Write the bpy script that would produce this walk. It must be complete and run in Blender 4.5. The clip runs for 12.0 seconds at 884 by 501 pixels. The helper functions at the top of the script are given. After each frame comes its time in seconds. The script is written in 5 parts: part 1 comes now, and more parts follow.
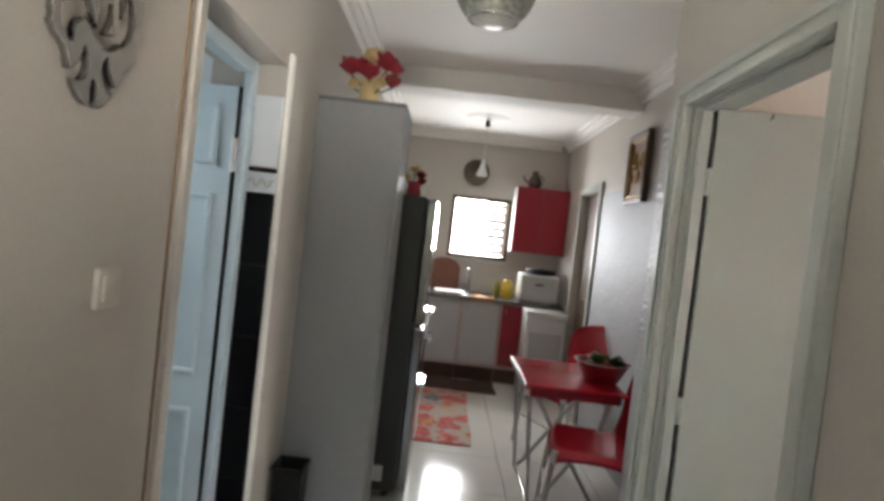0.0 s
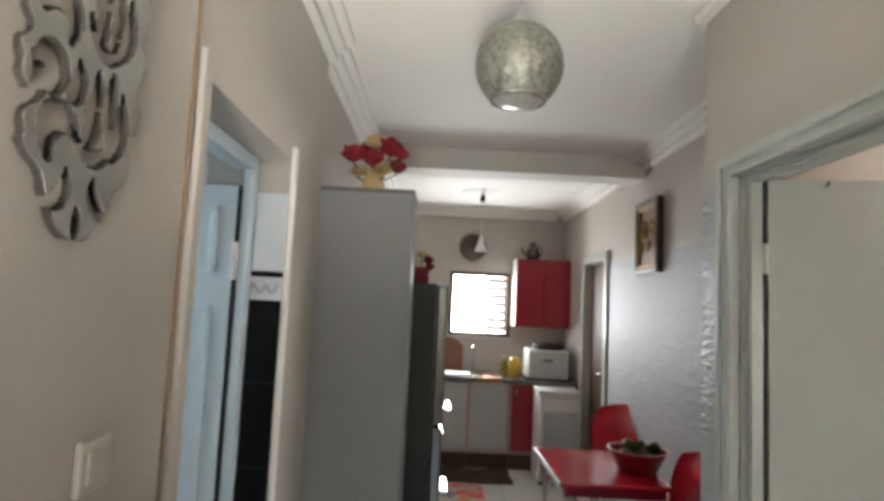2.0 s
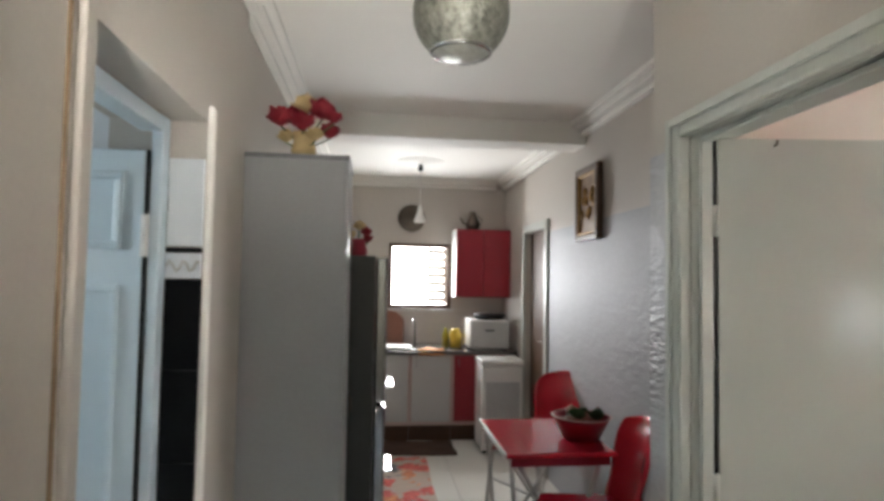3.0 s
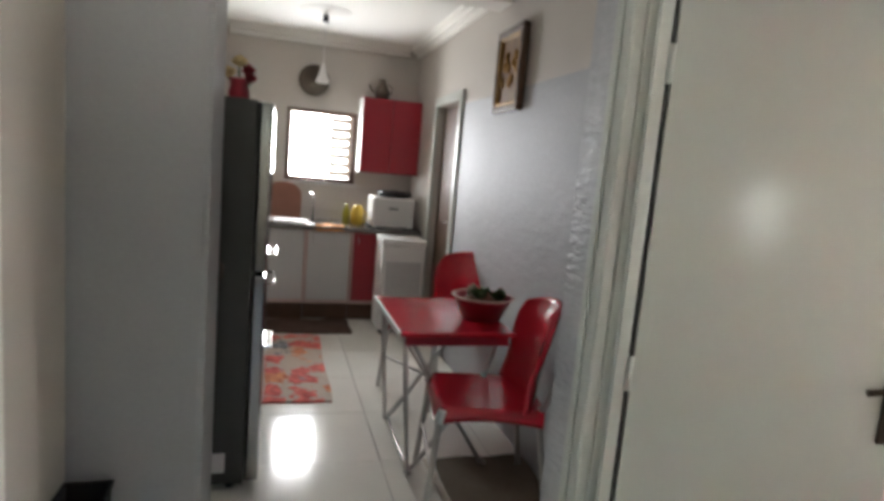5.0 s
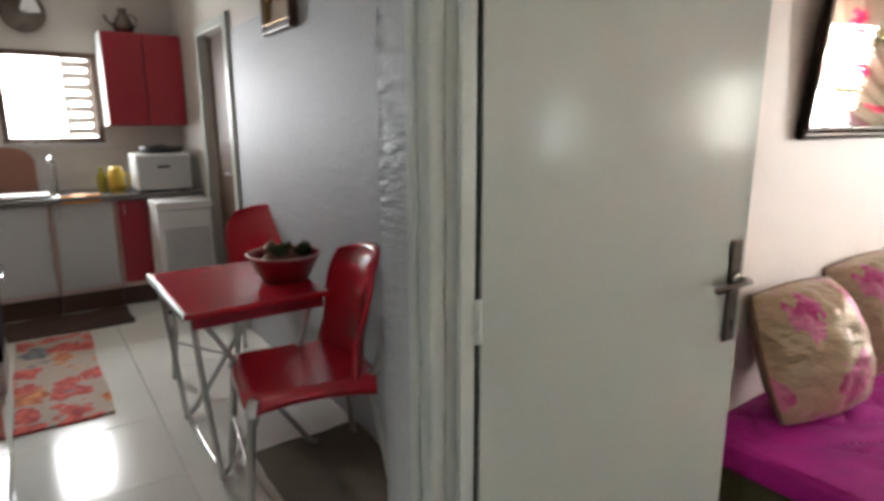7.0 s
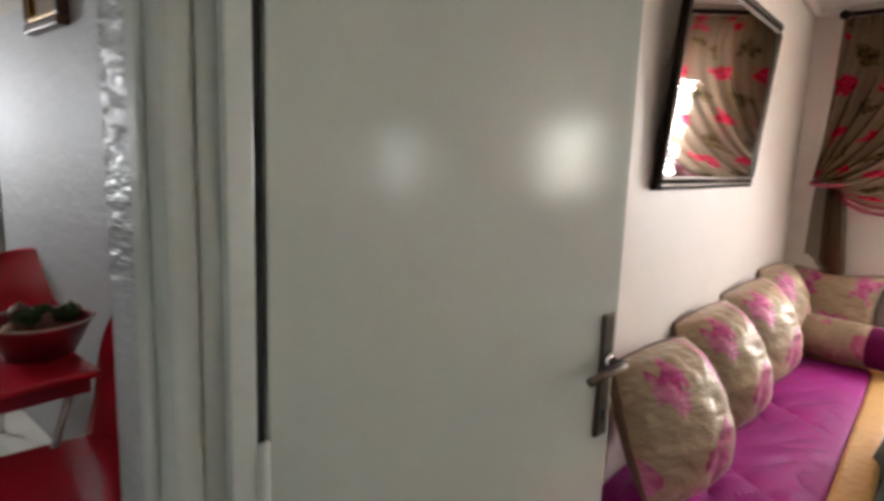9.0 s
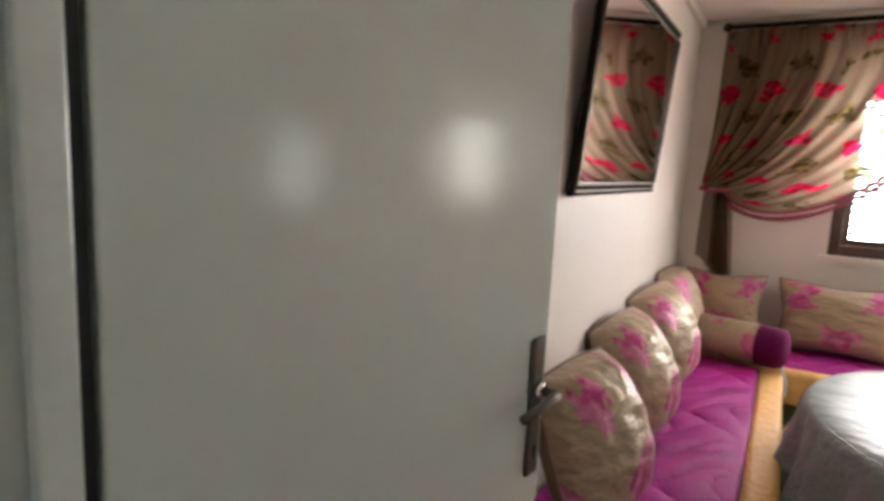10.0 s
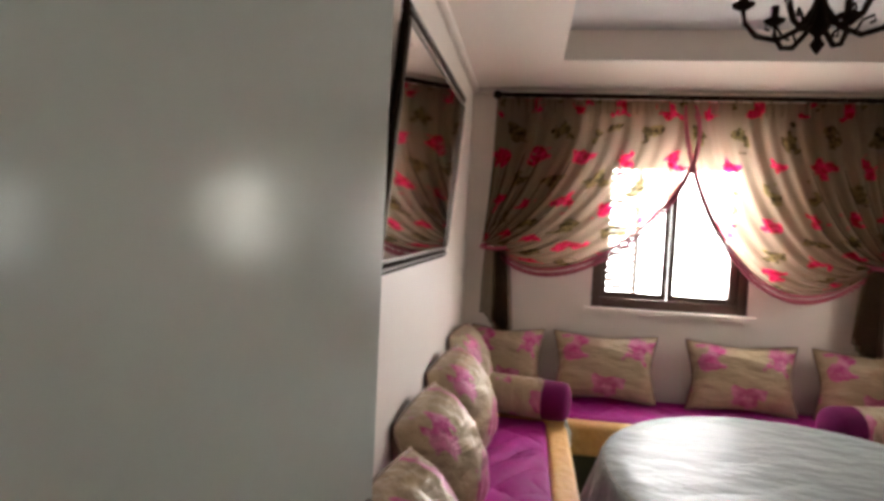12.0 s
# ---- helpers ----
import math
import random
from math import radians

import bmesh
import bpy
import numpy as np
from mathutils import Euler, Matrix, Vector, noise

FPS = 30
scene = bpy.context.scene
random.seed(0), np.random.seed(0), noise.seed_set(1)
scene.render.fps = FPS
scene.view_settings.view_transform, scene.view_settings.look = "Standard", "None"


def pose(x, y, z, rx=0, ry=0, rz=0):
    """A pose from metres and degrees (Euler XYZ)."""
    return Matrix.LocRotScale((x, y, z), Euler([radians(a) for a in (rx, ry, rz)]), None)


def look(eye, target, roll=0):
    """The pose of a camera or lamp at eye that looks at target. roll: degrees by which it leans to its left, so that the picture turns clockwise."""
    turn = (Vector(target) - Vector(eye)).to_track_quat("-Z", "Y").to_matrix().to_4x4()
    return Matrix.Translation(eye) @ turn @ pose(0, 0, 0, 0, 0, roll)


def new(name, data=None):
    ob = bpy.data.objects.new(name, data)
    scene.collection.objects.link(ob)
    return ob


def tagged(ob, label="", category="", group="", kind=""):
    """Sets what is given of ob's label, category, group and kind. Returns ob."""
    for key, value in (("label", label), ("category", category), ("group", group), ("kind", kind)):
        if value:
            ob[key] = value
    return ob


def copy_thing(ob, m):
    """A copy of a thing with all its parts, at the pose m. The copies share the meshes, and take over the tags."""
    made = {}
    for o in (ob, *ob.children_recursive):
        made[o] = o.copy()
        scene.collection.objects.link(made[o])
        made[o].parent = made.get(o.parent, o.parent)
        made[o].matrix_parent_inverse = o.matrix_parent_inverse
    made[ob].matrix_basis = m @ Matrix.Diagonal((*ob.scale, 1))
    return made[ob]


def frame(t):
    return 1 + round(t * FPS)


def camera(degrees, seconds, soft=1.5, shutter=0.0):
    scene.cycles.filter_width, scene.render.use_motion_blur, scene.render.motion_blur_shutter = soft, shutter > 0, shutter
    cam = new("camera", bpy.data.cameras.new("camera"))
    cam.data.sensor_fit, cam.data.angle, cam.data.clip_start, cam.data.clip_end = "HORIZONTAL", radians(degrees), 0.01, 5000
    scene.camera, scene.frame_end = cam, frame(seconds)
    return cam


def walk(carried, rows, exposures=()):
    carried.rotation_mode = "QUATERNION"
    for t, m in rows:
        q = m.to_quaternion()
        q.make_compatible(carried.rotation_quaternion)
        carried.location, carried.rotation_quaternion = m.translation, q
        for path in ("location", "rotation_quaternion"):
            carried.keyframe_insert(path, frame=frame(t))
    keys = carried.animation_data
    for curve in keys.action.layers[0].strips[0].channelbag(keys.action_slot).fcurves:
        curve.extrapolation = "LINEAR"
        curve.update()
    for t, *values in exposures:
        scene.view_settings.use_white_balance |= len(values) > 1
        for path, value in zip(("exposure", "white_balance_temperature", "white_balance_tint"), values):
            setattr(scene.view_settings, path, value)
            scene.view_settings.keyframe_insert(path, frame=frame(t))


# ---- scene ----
cam = camera(74.1, 12.0, soft=3.5, shutter=0.5)
# seconds, eye, target, roll
PATH = [
    (0, (-0.019, 0.042, 1.527), (-0.035, 2.041, 1.469), 6.5),
    (0.5, (-0.048, 0.1, 1.548), (-0.048, 2.1, 1.581), 6.7),
    (1, (-0.086, 0.143, 1.576), (-0.112, 2.139, 1.702), 5.8),
    (1.5, (-0.129, 0.197, 1.593), (-0.152, 2.188, 1.785), 4.7),
    (2, (-0.161, 0.258, 1.612), (-0.15, 2.249, 1.796), 2.7),
    (2.5, (-0.168, 0.323, 1.619), (-0.041, 2.314, 1.754), 0.9),
    (4.5, (-0.106, 0.647, 1.538), (0.338, 2.595, 1.439), 4.9),
    (5, (-0.069, 0.736, 1.496), (0.478, 2.641, 1.228), 5.0),
    (5.5, (-0.014, 0.857, 1.443), (0.669, 2.697, 1.06), 4.6),
    (6, (0.023, 0.959, 1.417), (0.88, 2.723, 1.025), 3.5),
    (6.5, (0.055, 1.033, 1.409), (1.061, 2.709, 0.984), 1.5),
    (8.5, (0.352, 1.321, 1.442), (1.766, 2.701, 1.135), 0.2),
    (9, (0.42, 1.372, 1.434), (1.933, 2.644, 1.126), 2.1),
    (9.5, (0.483, 1.425, 1.435), (2.093, 2.567, 1.113), 2.7),
    (10, (0.55, 1.502, 1.437), (2.264, 2.492, 1.149), 2.7),
    (10.5, (0.623, 1.579, 1.47), (2.442, 2.382, 1.257), 1.9),
    (11, (0.689, 1.627, 1.489), (2.587, 2.24, 1.342), 1.3),
    (11.5, (0.752, 1.655, 1.505), (2.703, 2.074, 1.371), 2.5),
    (12, (0.809, 1.667, 1.51), (2.785, 1.956, 1.413), 2.8),
]
walk(cam, [(t, look(eye, target, roll)) for t, eye, target, roll in PATH],
     exposures=[(0.0, 1.24), (4.5, 1.3), (6.5, 1.3), (8.5, 1.06), (10.5, 0.7), (12.0, 0.44)])

# ---- light ----
world = bpy.data.worlds.new("sky")
scene.world = world
world.use_nodes = True
wn = world.node_tree
sky = wn.nodes.new("ShaderNodeTexSky")
sky.sky_type = "NISHITA"
sky.sun_disc = False
sky.sun_elevation = radians(48)
sky.sun_rotation = radians(110)
wn.nodes["Background"].inputs["Strength"].default_value = 0.12
wn.links.new(sky.outputs[0], wn.nodes["Background"].inputs["Color"])

sun = new("sun", bpy.data.lights.new("sun", "SUN"))
sun.data.energy, sun.data.angle, sun.data.color = 3.0, radians(0.5), (1.0, 0.95, 0.87)
sun.matrix_world = look((8, 14, 16), (0, 3, 0))


def window_light(name, where, to, w, h, power, colour=(1, 1, 1)):
    """An area lamp set at a window's opening."""
    ob = new(name, bpy.data.lights.new(name, "AREA"))
    ob.data.shape, ob.data.size, ob.data.size_y = "RECTANGLE", w, h
    ob.data.energy, ob.data.color = power, colour
    ob.matrix_world = look(where, to)
    return ob


window_light("kitchen_daylight", (0.23, 7.07, 1.64), (0.33, 3.0, 2.3), 0.46, 0.68, 23, (0.94, 0.97, 1.0))
window_light("salon_daylight", (4.76, 0.8, 1.51), (2.0, 1.1, 1.3), 0.9, 0.94, 50, (0.97, 0.965, 0.97))
window_light("salon_side_daylight", (3.93, -0.68, 1.5), (3.6, 2.0, 1.3), 0.45, 0.55, 3.7, (1.0, 0.98, 0.9))
window_light("salon_side_daylight", (2.45, -0.68, 1.4), (2.4, 2.0, 1.3), 0.26, 0.4, 0.6, (0.93, 0.97, 1.0))
window_light("bath_daylight", (-2.14, 1.55, 1.75), (-1.0, 2.0, 1.4), 0.5, 0.5, 3.8, (0.82, 0.94, 1.0))
# added fill, aimed narrowly upwards to brighten the corridor ceiling; no known source
window_light("hall_ceiling_fill", (-0.2, -1.46, 0.45), (-0.3, 1.2, 2.75), 0.3, 0.7, 6.4, (1.0, 0.96, 0.9)).data.spread = radians(46)

# ---- materials ----
def mat(name, colour, rough=0.6, metal=0.0, var=0.12, scale=3.0, fine=60.0, bump=0.15, bump_scale=None, coat=0.0, sheen=0.0, spec=0.5, second=None, dist=0.004, stretch=None):
    """A surface with variation at two scales and fine relief. second: a colour that shows in soft patches; stretch: scales the relief by axis."""
    m = bpy.data.materials.new(name)
    m.use_nodes = True
    nt, b = m.node_tree, m.node_tree.nodes["Principled BSDF"]
    b.inputs["Roughness"].default_value, b.inputs["Metallic"].default_value = rough, metal
    b.inputs["Coat Weight"].default_value, b.inputs["Sheen Weight"].default_value = coat, sheen
    b.inputs["Coat Roughness"].default_value = 0.15
    b.inputs["Specular IOR Level"].default_value = spec
    if spec < 0.05:
        b.inputs["IOR"].default_value = 1.12
    co = nt.nodes.new("ShaderNodeTexCoord")
    big, small = nt.nodes.new("ShaderNodeTexNoise"), nt.nodes.new("ShaderNodeTexNoise")
    big.inputs["Scale"].default_value, small.inputs["Scale"].default_value = scale, fine
    big.inputs["Detail"].default_value = 4
    for n in (big, small):
        nt.links.new(co.outputs["Object"], n.inputs["Vector"])
    ramp = nt.nodes.new("ShaderNodeValToRGB")
    c = Vector(colour)
    lo, hi = c * (1 - var), c * (1 + var)
    if second:
        lo = Vector(second)
    ramp.color_ramp.interpolation = "B_SPLINE"
    ramp.color_ramp.elements[0].position, ramp.color_ramp.elements[1].position = 0.2, 0.8
    ramp.color_ramp.elements[0].color, ramp.color_ramp.elements[1].color = (*lo, 1), (*[min(v, 0.95) for v in hi], 1)
    mix = nt.nodes.new("ShaderNodeMix")
    mix.data_type, mix.blend_type = "RGBA", "OVERLAY"
    mix.inputs["Factor"].default_value = min(0.25, var)
    nt.links.new(big.outputs["Fac"], ramp.inputs["Fac"])
    nt.links.new(ramp.outputs["Color"], mix.inputs["A"])
    nt.links.new(small.outputs["Fac"], mix.inputs["B"])
    nt.links.new(mix.outputs["Result"], b.inputs["Base Color"])
    rr = nt.nodes.new("ShaderNodeMapRange")
    rr.inputs["To Min"].default_value, rr.inputs["To Max"].default_value = max(rough - 0.05, 0.02), min(rough + 0.05, 1)
    nt.links.new(big.outputs["Fac"], rr.inputs["Value"])
    nt.links.new(rr.outputs["Result"], b.inputs["Roughness"])
    if bump:
        bp = nt.nodes.new("ShaderNodeBump")
        bp.inputs["Strength"].default_value, bp.inputs["Distance"].default_value = bump, dist
        if bump_scale:
            bn = nt.nodes.new("ShaderNodeTexNoise")
            bn.inputs["Scale"].default_value, bn.inputs["Detail"].default_value = bump_scale, 3
            if stretch:
                mp = nt.nodes.new("ShaderNodeMapping")
                mp.inputs["Scale"].default_value = stretch
                nt.links.new(co.outputs["Object"], mp.inputs["Vector"])
                nt.links.new(mp.outputs["Vector"], bn.inputs["Vector"])
            else:
                nt.links.new(co.outputs["Object"], bn.inputs["Vector"])
        else:
            bn = small
        nt.links.new(bn.outputs["Fac"], bp.inputs["Height"])
        nt.links.new(bp.outputs["Normal"], b.inputs["Normal"])
    return m


def floral(name, ground, flowers, leaves, scale, rough=0.35, sheer=0.0, sheen=0.3, size=0.33, coord="Object", share=0.5, bump=0.2, rows=None, axis=1, shift=0.37, first=40.0, phase=0.0, pale=None, creases=(1, 1, 1), metal=0.0):
    """Printed cloth: scattered blossoms and leaves on a ground; sheer: how much light it lets through."""
    m = bpy.data.materials.new(name)
    m.use_nodes = True
    nt, b = m.node_tree, m.node_tree.nodes["Principled BSDF"]
    link, node = nt.links.new, nt.nodes.new
    co = node("ShaderNodeTexCoord")
    warp = node("ShaderNodeTexNoise")
    warp.inputs["Scale"].default_value = scale * 2.2
    link(co.outputs[coord], warp.inputs["Vector"])
    add = node("ShaderNodeMix")
    add.data_type, add.blend_type = "RGBA", "LINEAR_LIGHT"
    add.inputs["Factor"].default_value = 0.13 * 5 / scale
    link(co.outputs[coord], add.inputs["A"])
    link(warp.outputs["Color"], add.inputs["B"])
    vor = node("ShaderNodeTexVoronoi")
    vor.inputs["Scale"].default_value, vor.inputs["Randomness"].default_value = scale, 0.55
    if coord == "UV":
        vor.voronoi_dimensions = "2D"
    link(add.outputs["Result"], vor.inputs["Vector"])
    spot = node("ShaderNodeValToRGB")
    spot.color_ramp.elements[0].position, spot.color_ramp.elements[1].position = size - 0.04, size
    spot.color_ramp.elements[0].color, spot.color_ramp.elements[1].color = (1, 1, 1, 1), (0, 0, 0, 1)
    link(vor.outputs["Distance"], spot.inputs["Fac"])
    sep = node("ShaderNodeSeparateColor")
    link(vor.outputs["Color"], sep.inputs["Color"])
    kind = node("ShaderNodeValToRGB")
    kind.color_ramp.interpolation = "CONSTANT"
    kind.color_ramp.elements[0].color = (*flowers[0], 1)
    kind.color_ramp.elements[1].position, kind.color_ramp.elements[1].color = share, (*leaves, 1)
    e = kind.color_ramp.elements.new(share * 0.55)
    e.color = (*flowers[1], 1)
    link(sep.outputs["Red"], kind.inputs["Fac"])
    if rows:
        # motifs in staggered rows: blossoms and leaves by turns
        du, dv, rad = rows
        xyz = node("ShaderNodeSeparateXYZ")
        link(add.outputs["Result"], xyz.inputs[0])

        def op(kind_, a, b=None):
            n = node("ShaderNodeMath")
            n.operation = kind_
            for k, x in enumerate((a, b)):
                if isinstance(x, (int, float)):
                    n.inputs[k].default_value = x
                elif x is not None:
                    link(x, n.inputs[k])
            return n.outputs[0]
        v = op("DIVIDE", xyz.outputs[axis], dv)
        row = op("FLOOR", v)
        u = op("ADD", op("ADD", op("DIVIDE", xyz.outputs[0], du), phase), op("MULTIPLY", row, shift))
        cu = op("MULTIPLY", op("SUBTRACT", op("FRACT", u), 0.5), du)
        cv = op("MULTIPLY", op("SUBTRACT", op("FRACT", v), 0.5), dv)
        far = op("SQRT", op("ADD", op("MULTIPLY", cu, cu), op("MULTIPLY", cv, cv)))
        link(op("MULTIPLY", far, size / rad), spot.inputs["Fac"])
        link(op("MODULO", op("ADD", row, first), 2.0), kind.inputs["Fac"])
    heart = node("ShaderNodeTexNoise")
    heart.inputs["Scale"].default_value = scale * (3.4 if pale else 6)
    link(co.outputs[coord], heart.inputs["Vector"])
    tone = node("ShaderNodeMix")
    tone.data_type, tone.blend_type = "RGBA", "SOFT_LIGHT"
    petal = node("ShaderNodeMapRange")
    petal.inputs["From Min"].default_value, petal.inputs["From Max"].default_value = 0.36, 0.64
    tone.inputs["Factor"].default_value = 0.8
    link(kind.outputs["Color"], tone.inputs["A"])
    link(heart.outputs["Fac"], petal.inputs["Value"])
    if pale:
        # petals: pale edges and deep hearts
        tone.blend_type = "MIX"
        tone.inputs["B"].default_value = (*pale, 1)
        link(petal.outputs["Result"], tone.inputs["Factor"])
    else:
        link(petal.outputs["Result"], tone.inputs["B"])
    base = node("ShaderNodeMix")
    base.data_type = "RGBA"
    base.inputs["A"].default_value = (*ground, 1)
    link(spot.outputs["Color"], base.inputs["Factor"])
    link(tone.outputs["Result"], base.inputs["B"])
    link(base.outputs["Result"], b.inputs["Base Color"])
    b.inputs["Roughness"].default_value, b.inputs["Sheen Weight"].default_value, b.inputs["Metallic"].default_value = rough, sheen, metal
    wave = node("ShaderNodeTexNoise")
    wave.inputs["Scale"].default_value, wave.inputs["Detail"].default_value = 14, 3
    fold = node("ShaderNodeMapping")
    fold.inputs["Scale"].default_value = creases
    link(co.outputs["Object"], fold.inputs["Vector"])
    link(fold.outputs["Vector"], wave.inputs["Vector"])
    bp = node("ShaderNodeBump")
    bp.inputs["Strength"].default_value, bp.inputs["Distance"].default_value = bump, 0.03
    link(wave.outputs["Fac"], bp.inputs["Height"])
    link(bp.outputs["Normal"], b.inputs["Normal"])
    if sheer:
        out = nt.nodes["Material Output"]
        tl, tp, m1, m2 = node("ShaderNodeBsdfTranslucent"), node("ShaderNodeBsdfTransparent"), node("ShaderNodeMixShader"), node("ShaderNodeMixShader")
        link(base.outputs["Result"], tl.inputs["Color"])
        m1.inputs[0].default_value = 0.82
        tp.inputs["Color"].default_value = (0.97, 0.9, 0.8, 1)
        link(b.outputs[0], m1.inputs[1])
        link(tl.outputs[0], m1.inputs[2])
        see = node("ShaderNodeMapRange")
        see.inputs["To Min"].default_value, see.inputs["To Max"].default_value = sheer, 0.05
        link(spot.outputs["Color"], see.inputs["Value"])
        link(see.outputs["Result"], m2.inputs[0])
        link(m1.outputs[0], m2.inputs[1])
        link(tp.outputs[0], m2.inputs[2])
        link(m2.outputs[0], out.inputs["Surface"])
    return m


def glow(name, colour, strength):
    m = bpy.data.materials.new(name)
    m.use_nodes = True
    b = m.node_tree.nodes["Principled BSDF"]
    b.inputs["Base Color"].default_value = (0, 0, 0, 1)
    b.inputs["Emission Color"].default_value, b.inputs["Emission Strength"].default_value = (*colour, 1), strength
    return m


def glassy(name, tint=(1, 1, 1), rough=0.0):
    m = bpy.data.materials.new(name)
    m.use_nodes = True
    b = m.node_tree.nodes["Principled BSDF"]
    b.inputs["Base Color"].default_value = (*tint, 1)
    b.inputs["Transmission Weight"].default_value, b.inputs["Roughness"].default_value, b.inputs["IOR"].default_value = 1, rough, 1.1
    return m


WALL = mat("cream_wall_paint", (0.49, 0.452, 0.405), 0.55, var=0.05, scale=1.4, fine=90, bump=0.12, bump_scale=28)
WALL_SALON = mat("pink_cream_wall_paint", (0.73, 0.655, 0.59), 0.6, var=0.05, scale=1.6, fine=90, bump=0.22, bump_scale=22)
CEIL = mat("white_plaster", (0.86, 0.84, 0.79), 0.7, var=0.04, scale=1.2, fine=80, bump=0.1, bump_scale=12)
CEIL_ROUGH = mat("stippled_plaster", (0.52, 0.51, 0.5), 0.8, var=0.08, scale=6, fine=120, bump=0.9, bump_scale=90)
SILVER = mat("silver_relief_paint", (0.4, 0.405, 0.42), 0.64, metal=0.3, var=0.1, scale=2.2, fine=40, bump=0.42, bump_scale=17, dist=0.013, stretch=(1.0, 0.4, 1.0))
SILVER_CREASED = mat("creased_silver_paint", (0.43, 0.435, 0.45), 0.42, metal=0.35, var=0.12, scale=3, fine=40, bump=0.7, bump_scale=34, dist=0.012, stretch=(0.5, 0.5, 1.6))
FLOOR_TILE = mat("polished_cream_tile", (0.79, 0.78, 0.72), 0.13, spec=0.16, var=0.06, scale=2.5, fine=40, bump=0.02)
GROUT = mat("grey_grout", (0.64, 0.62, 0.57), 0.85, var=0.1)
CARPET = mat("green_grey_carpet", (0.16, 0.2, 0.18), 0.95, var=0.2, scale=5, fine=200, bump=0.5, second=(0.1, 0.13, 0.12))
FRAME_PAINT = mat("pale_grey_green_gloss_paint", (0.47, 0.49, 0.45), 0.3, var=0.06, scale=4, fine=70, bump=0.12, bump_scale=16)
LEAF_PAINT = mat("grey_gloss_door_paint", (0.49, 0.515, 0.47), 0.155, var=0.02, scale=1.2, fine=50, bump=0.12, bump_scale=9, dist=0.006)
DARK_GAP = mat("dark_joint", (0.02, 0.02, 0.02), 0.9, bump=0)
BRONZE = mat("dark_bronze", (0.12, 0.1, 0.08), 0.35, metal=0.9, var=0.2, scale=14)
CHROME = mat("chrome", (0.75, 0.75, 0.75), 0.12, metal=1.0, var=0.05, bump=0.03)
STEEL = mat("brushed_steel_legs", (0.55, 0.54, 0.52), 0.3, metal=0.9, var=0.1, bump=0.05)
CAB_GREY = mat("grey_laminate", (0.32, 0.325, 0.33), 0.42, var=0.06, scale=1.2, fine=60, bump=0.05)
CAB_EDGE = mat("dark_edge_band", (0.16, 0.16, 0.17), 0.5, var=0.1)
FRIDGE_SIDE = mat("dark_grey_enamel", (0.05, 0.05, 0.047), 0.38, var=0.1, scale=2, bump=0.08, bump_scale=60)
FRIDGE_FRONT = mat("dark_inox", (0.3, 0.3, 0.3), 0.16, metal=0.9, var=0.06, bump=0.03)
RED_LAM = mat("red_laminate", (0.3, 0.014, 0.028), 0.3, var=0.08, scale=2, bump=0.04)
RED_PLASTIC = mat("red_plastic", (0.47, 0.011, 0.028), 0.24, coat=0.25, var=0.06, scale=3, fine=120, bump=0.1)
RED_DARK = mat("dark_red_plastic", (0.28, 0.012, 0.03), 0.32, var=0.1, scale=5, bump=0.08)
WHITE_LAM = mat("white_laminate", (0.5, 0.49, 0.475), 0.35, var=0.04, scale=2, bump=0.04)
WHITE_PLASTIC = mat("white_plastic", (0.75, 0.74, 0.72), 0.35, var=0.03, bump=0.03)
PINK_EDGE = mat("pink_beige_edge", (0.55, 0.4, 0.36), 0.5, var=0.08)
COUNTER = mat("dark_granite", (0.14, 0.13, 0.12), 0.2, var=0.3, scale=30, fine=200, bump=0.03)
BROWN_WOOD = mat("dark_brown_wood", (0.09, 0.045, 0.025), 0.4, var=0.25, scale=6, fine=60, bump=0.15)
MIRROR_FRAME = mat("black_brown_lacquer", (0.02, 0.012, 0.008), 0.45, spec=0.03, var=0.2, scale=10, bump=0.08)
TILE_WALL = mat("grey_beige_wall_tile", (0.5, 0.46, 0.43), 0.25, var=0.08, scale=4, bump=0.05)
BLACK_TILE = mat("black_glazed_tile", (0.006, 0.006, 0.007), 0.5, var=0.1, bump=0.02, spec=0.12)
WHITE_TILE = mat("white_glazed_tile", (0.72, 0.75, 0.78), 0.2, var=0.04, bump=0.02)
BATH_DOOR = mat("pale_blue_white_pvc", (0.62, 0.72, 0.78), 0.3, var=0.03, scale=2, bump=0.03)
MAGENTA = mat("magenta_quilted_satin", (0.33, 0.01, 0.195), 0.6, spec=0.2, var=0.16, scale=5, fine=120, bump=0.35, bump_scale=30, dist=0.012)
MAGENTA_DEEP = mat("deep_magenta_velvet", (0.12, 0.004, 0.06), 0.8, spec=0.15, var=0.15, scale=8, bump=0.3)
GOLD_BAND = mat("golden_quilted_band", (0.62, 0.34, 0.1), 0.5, var=0.12, scale=12, fine=60, bump=0.7, bump_scale=25, dist=0.015)
OLIVE = mat("olive_brown_base_cloth", (0.06, 0.055, 0.02), 0.8, var=0.3, scale=8, bump=0.3)
SATIN = mat("ivory_satin", (0.24, 0.255, 0.245), 0.43, spec=0.3, var=0.08, scale=4, fine=60, bump=0.6, bump_scale=11, dist=0.045, stretch=(1.0, 0.55, 1.0))
LACE = mat("pale_lace", (0.66, 0.68, 0.64), 0.8, var=0.25, scale=25, fine=120, bump=0.6)
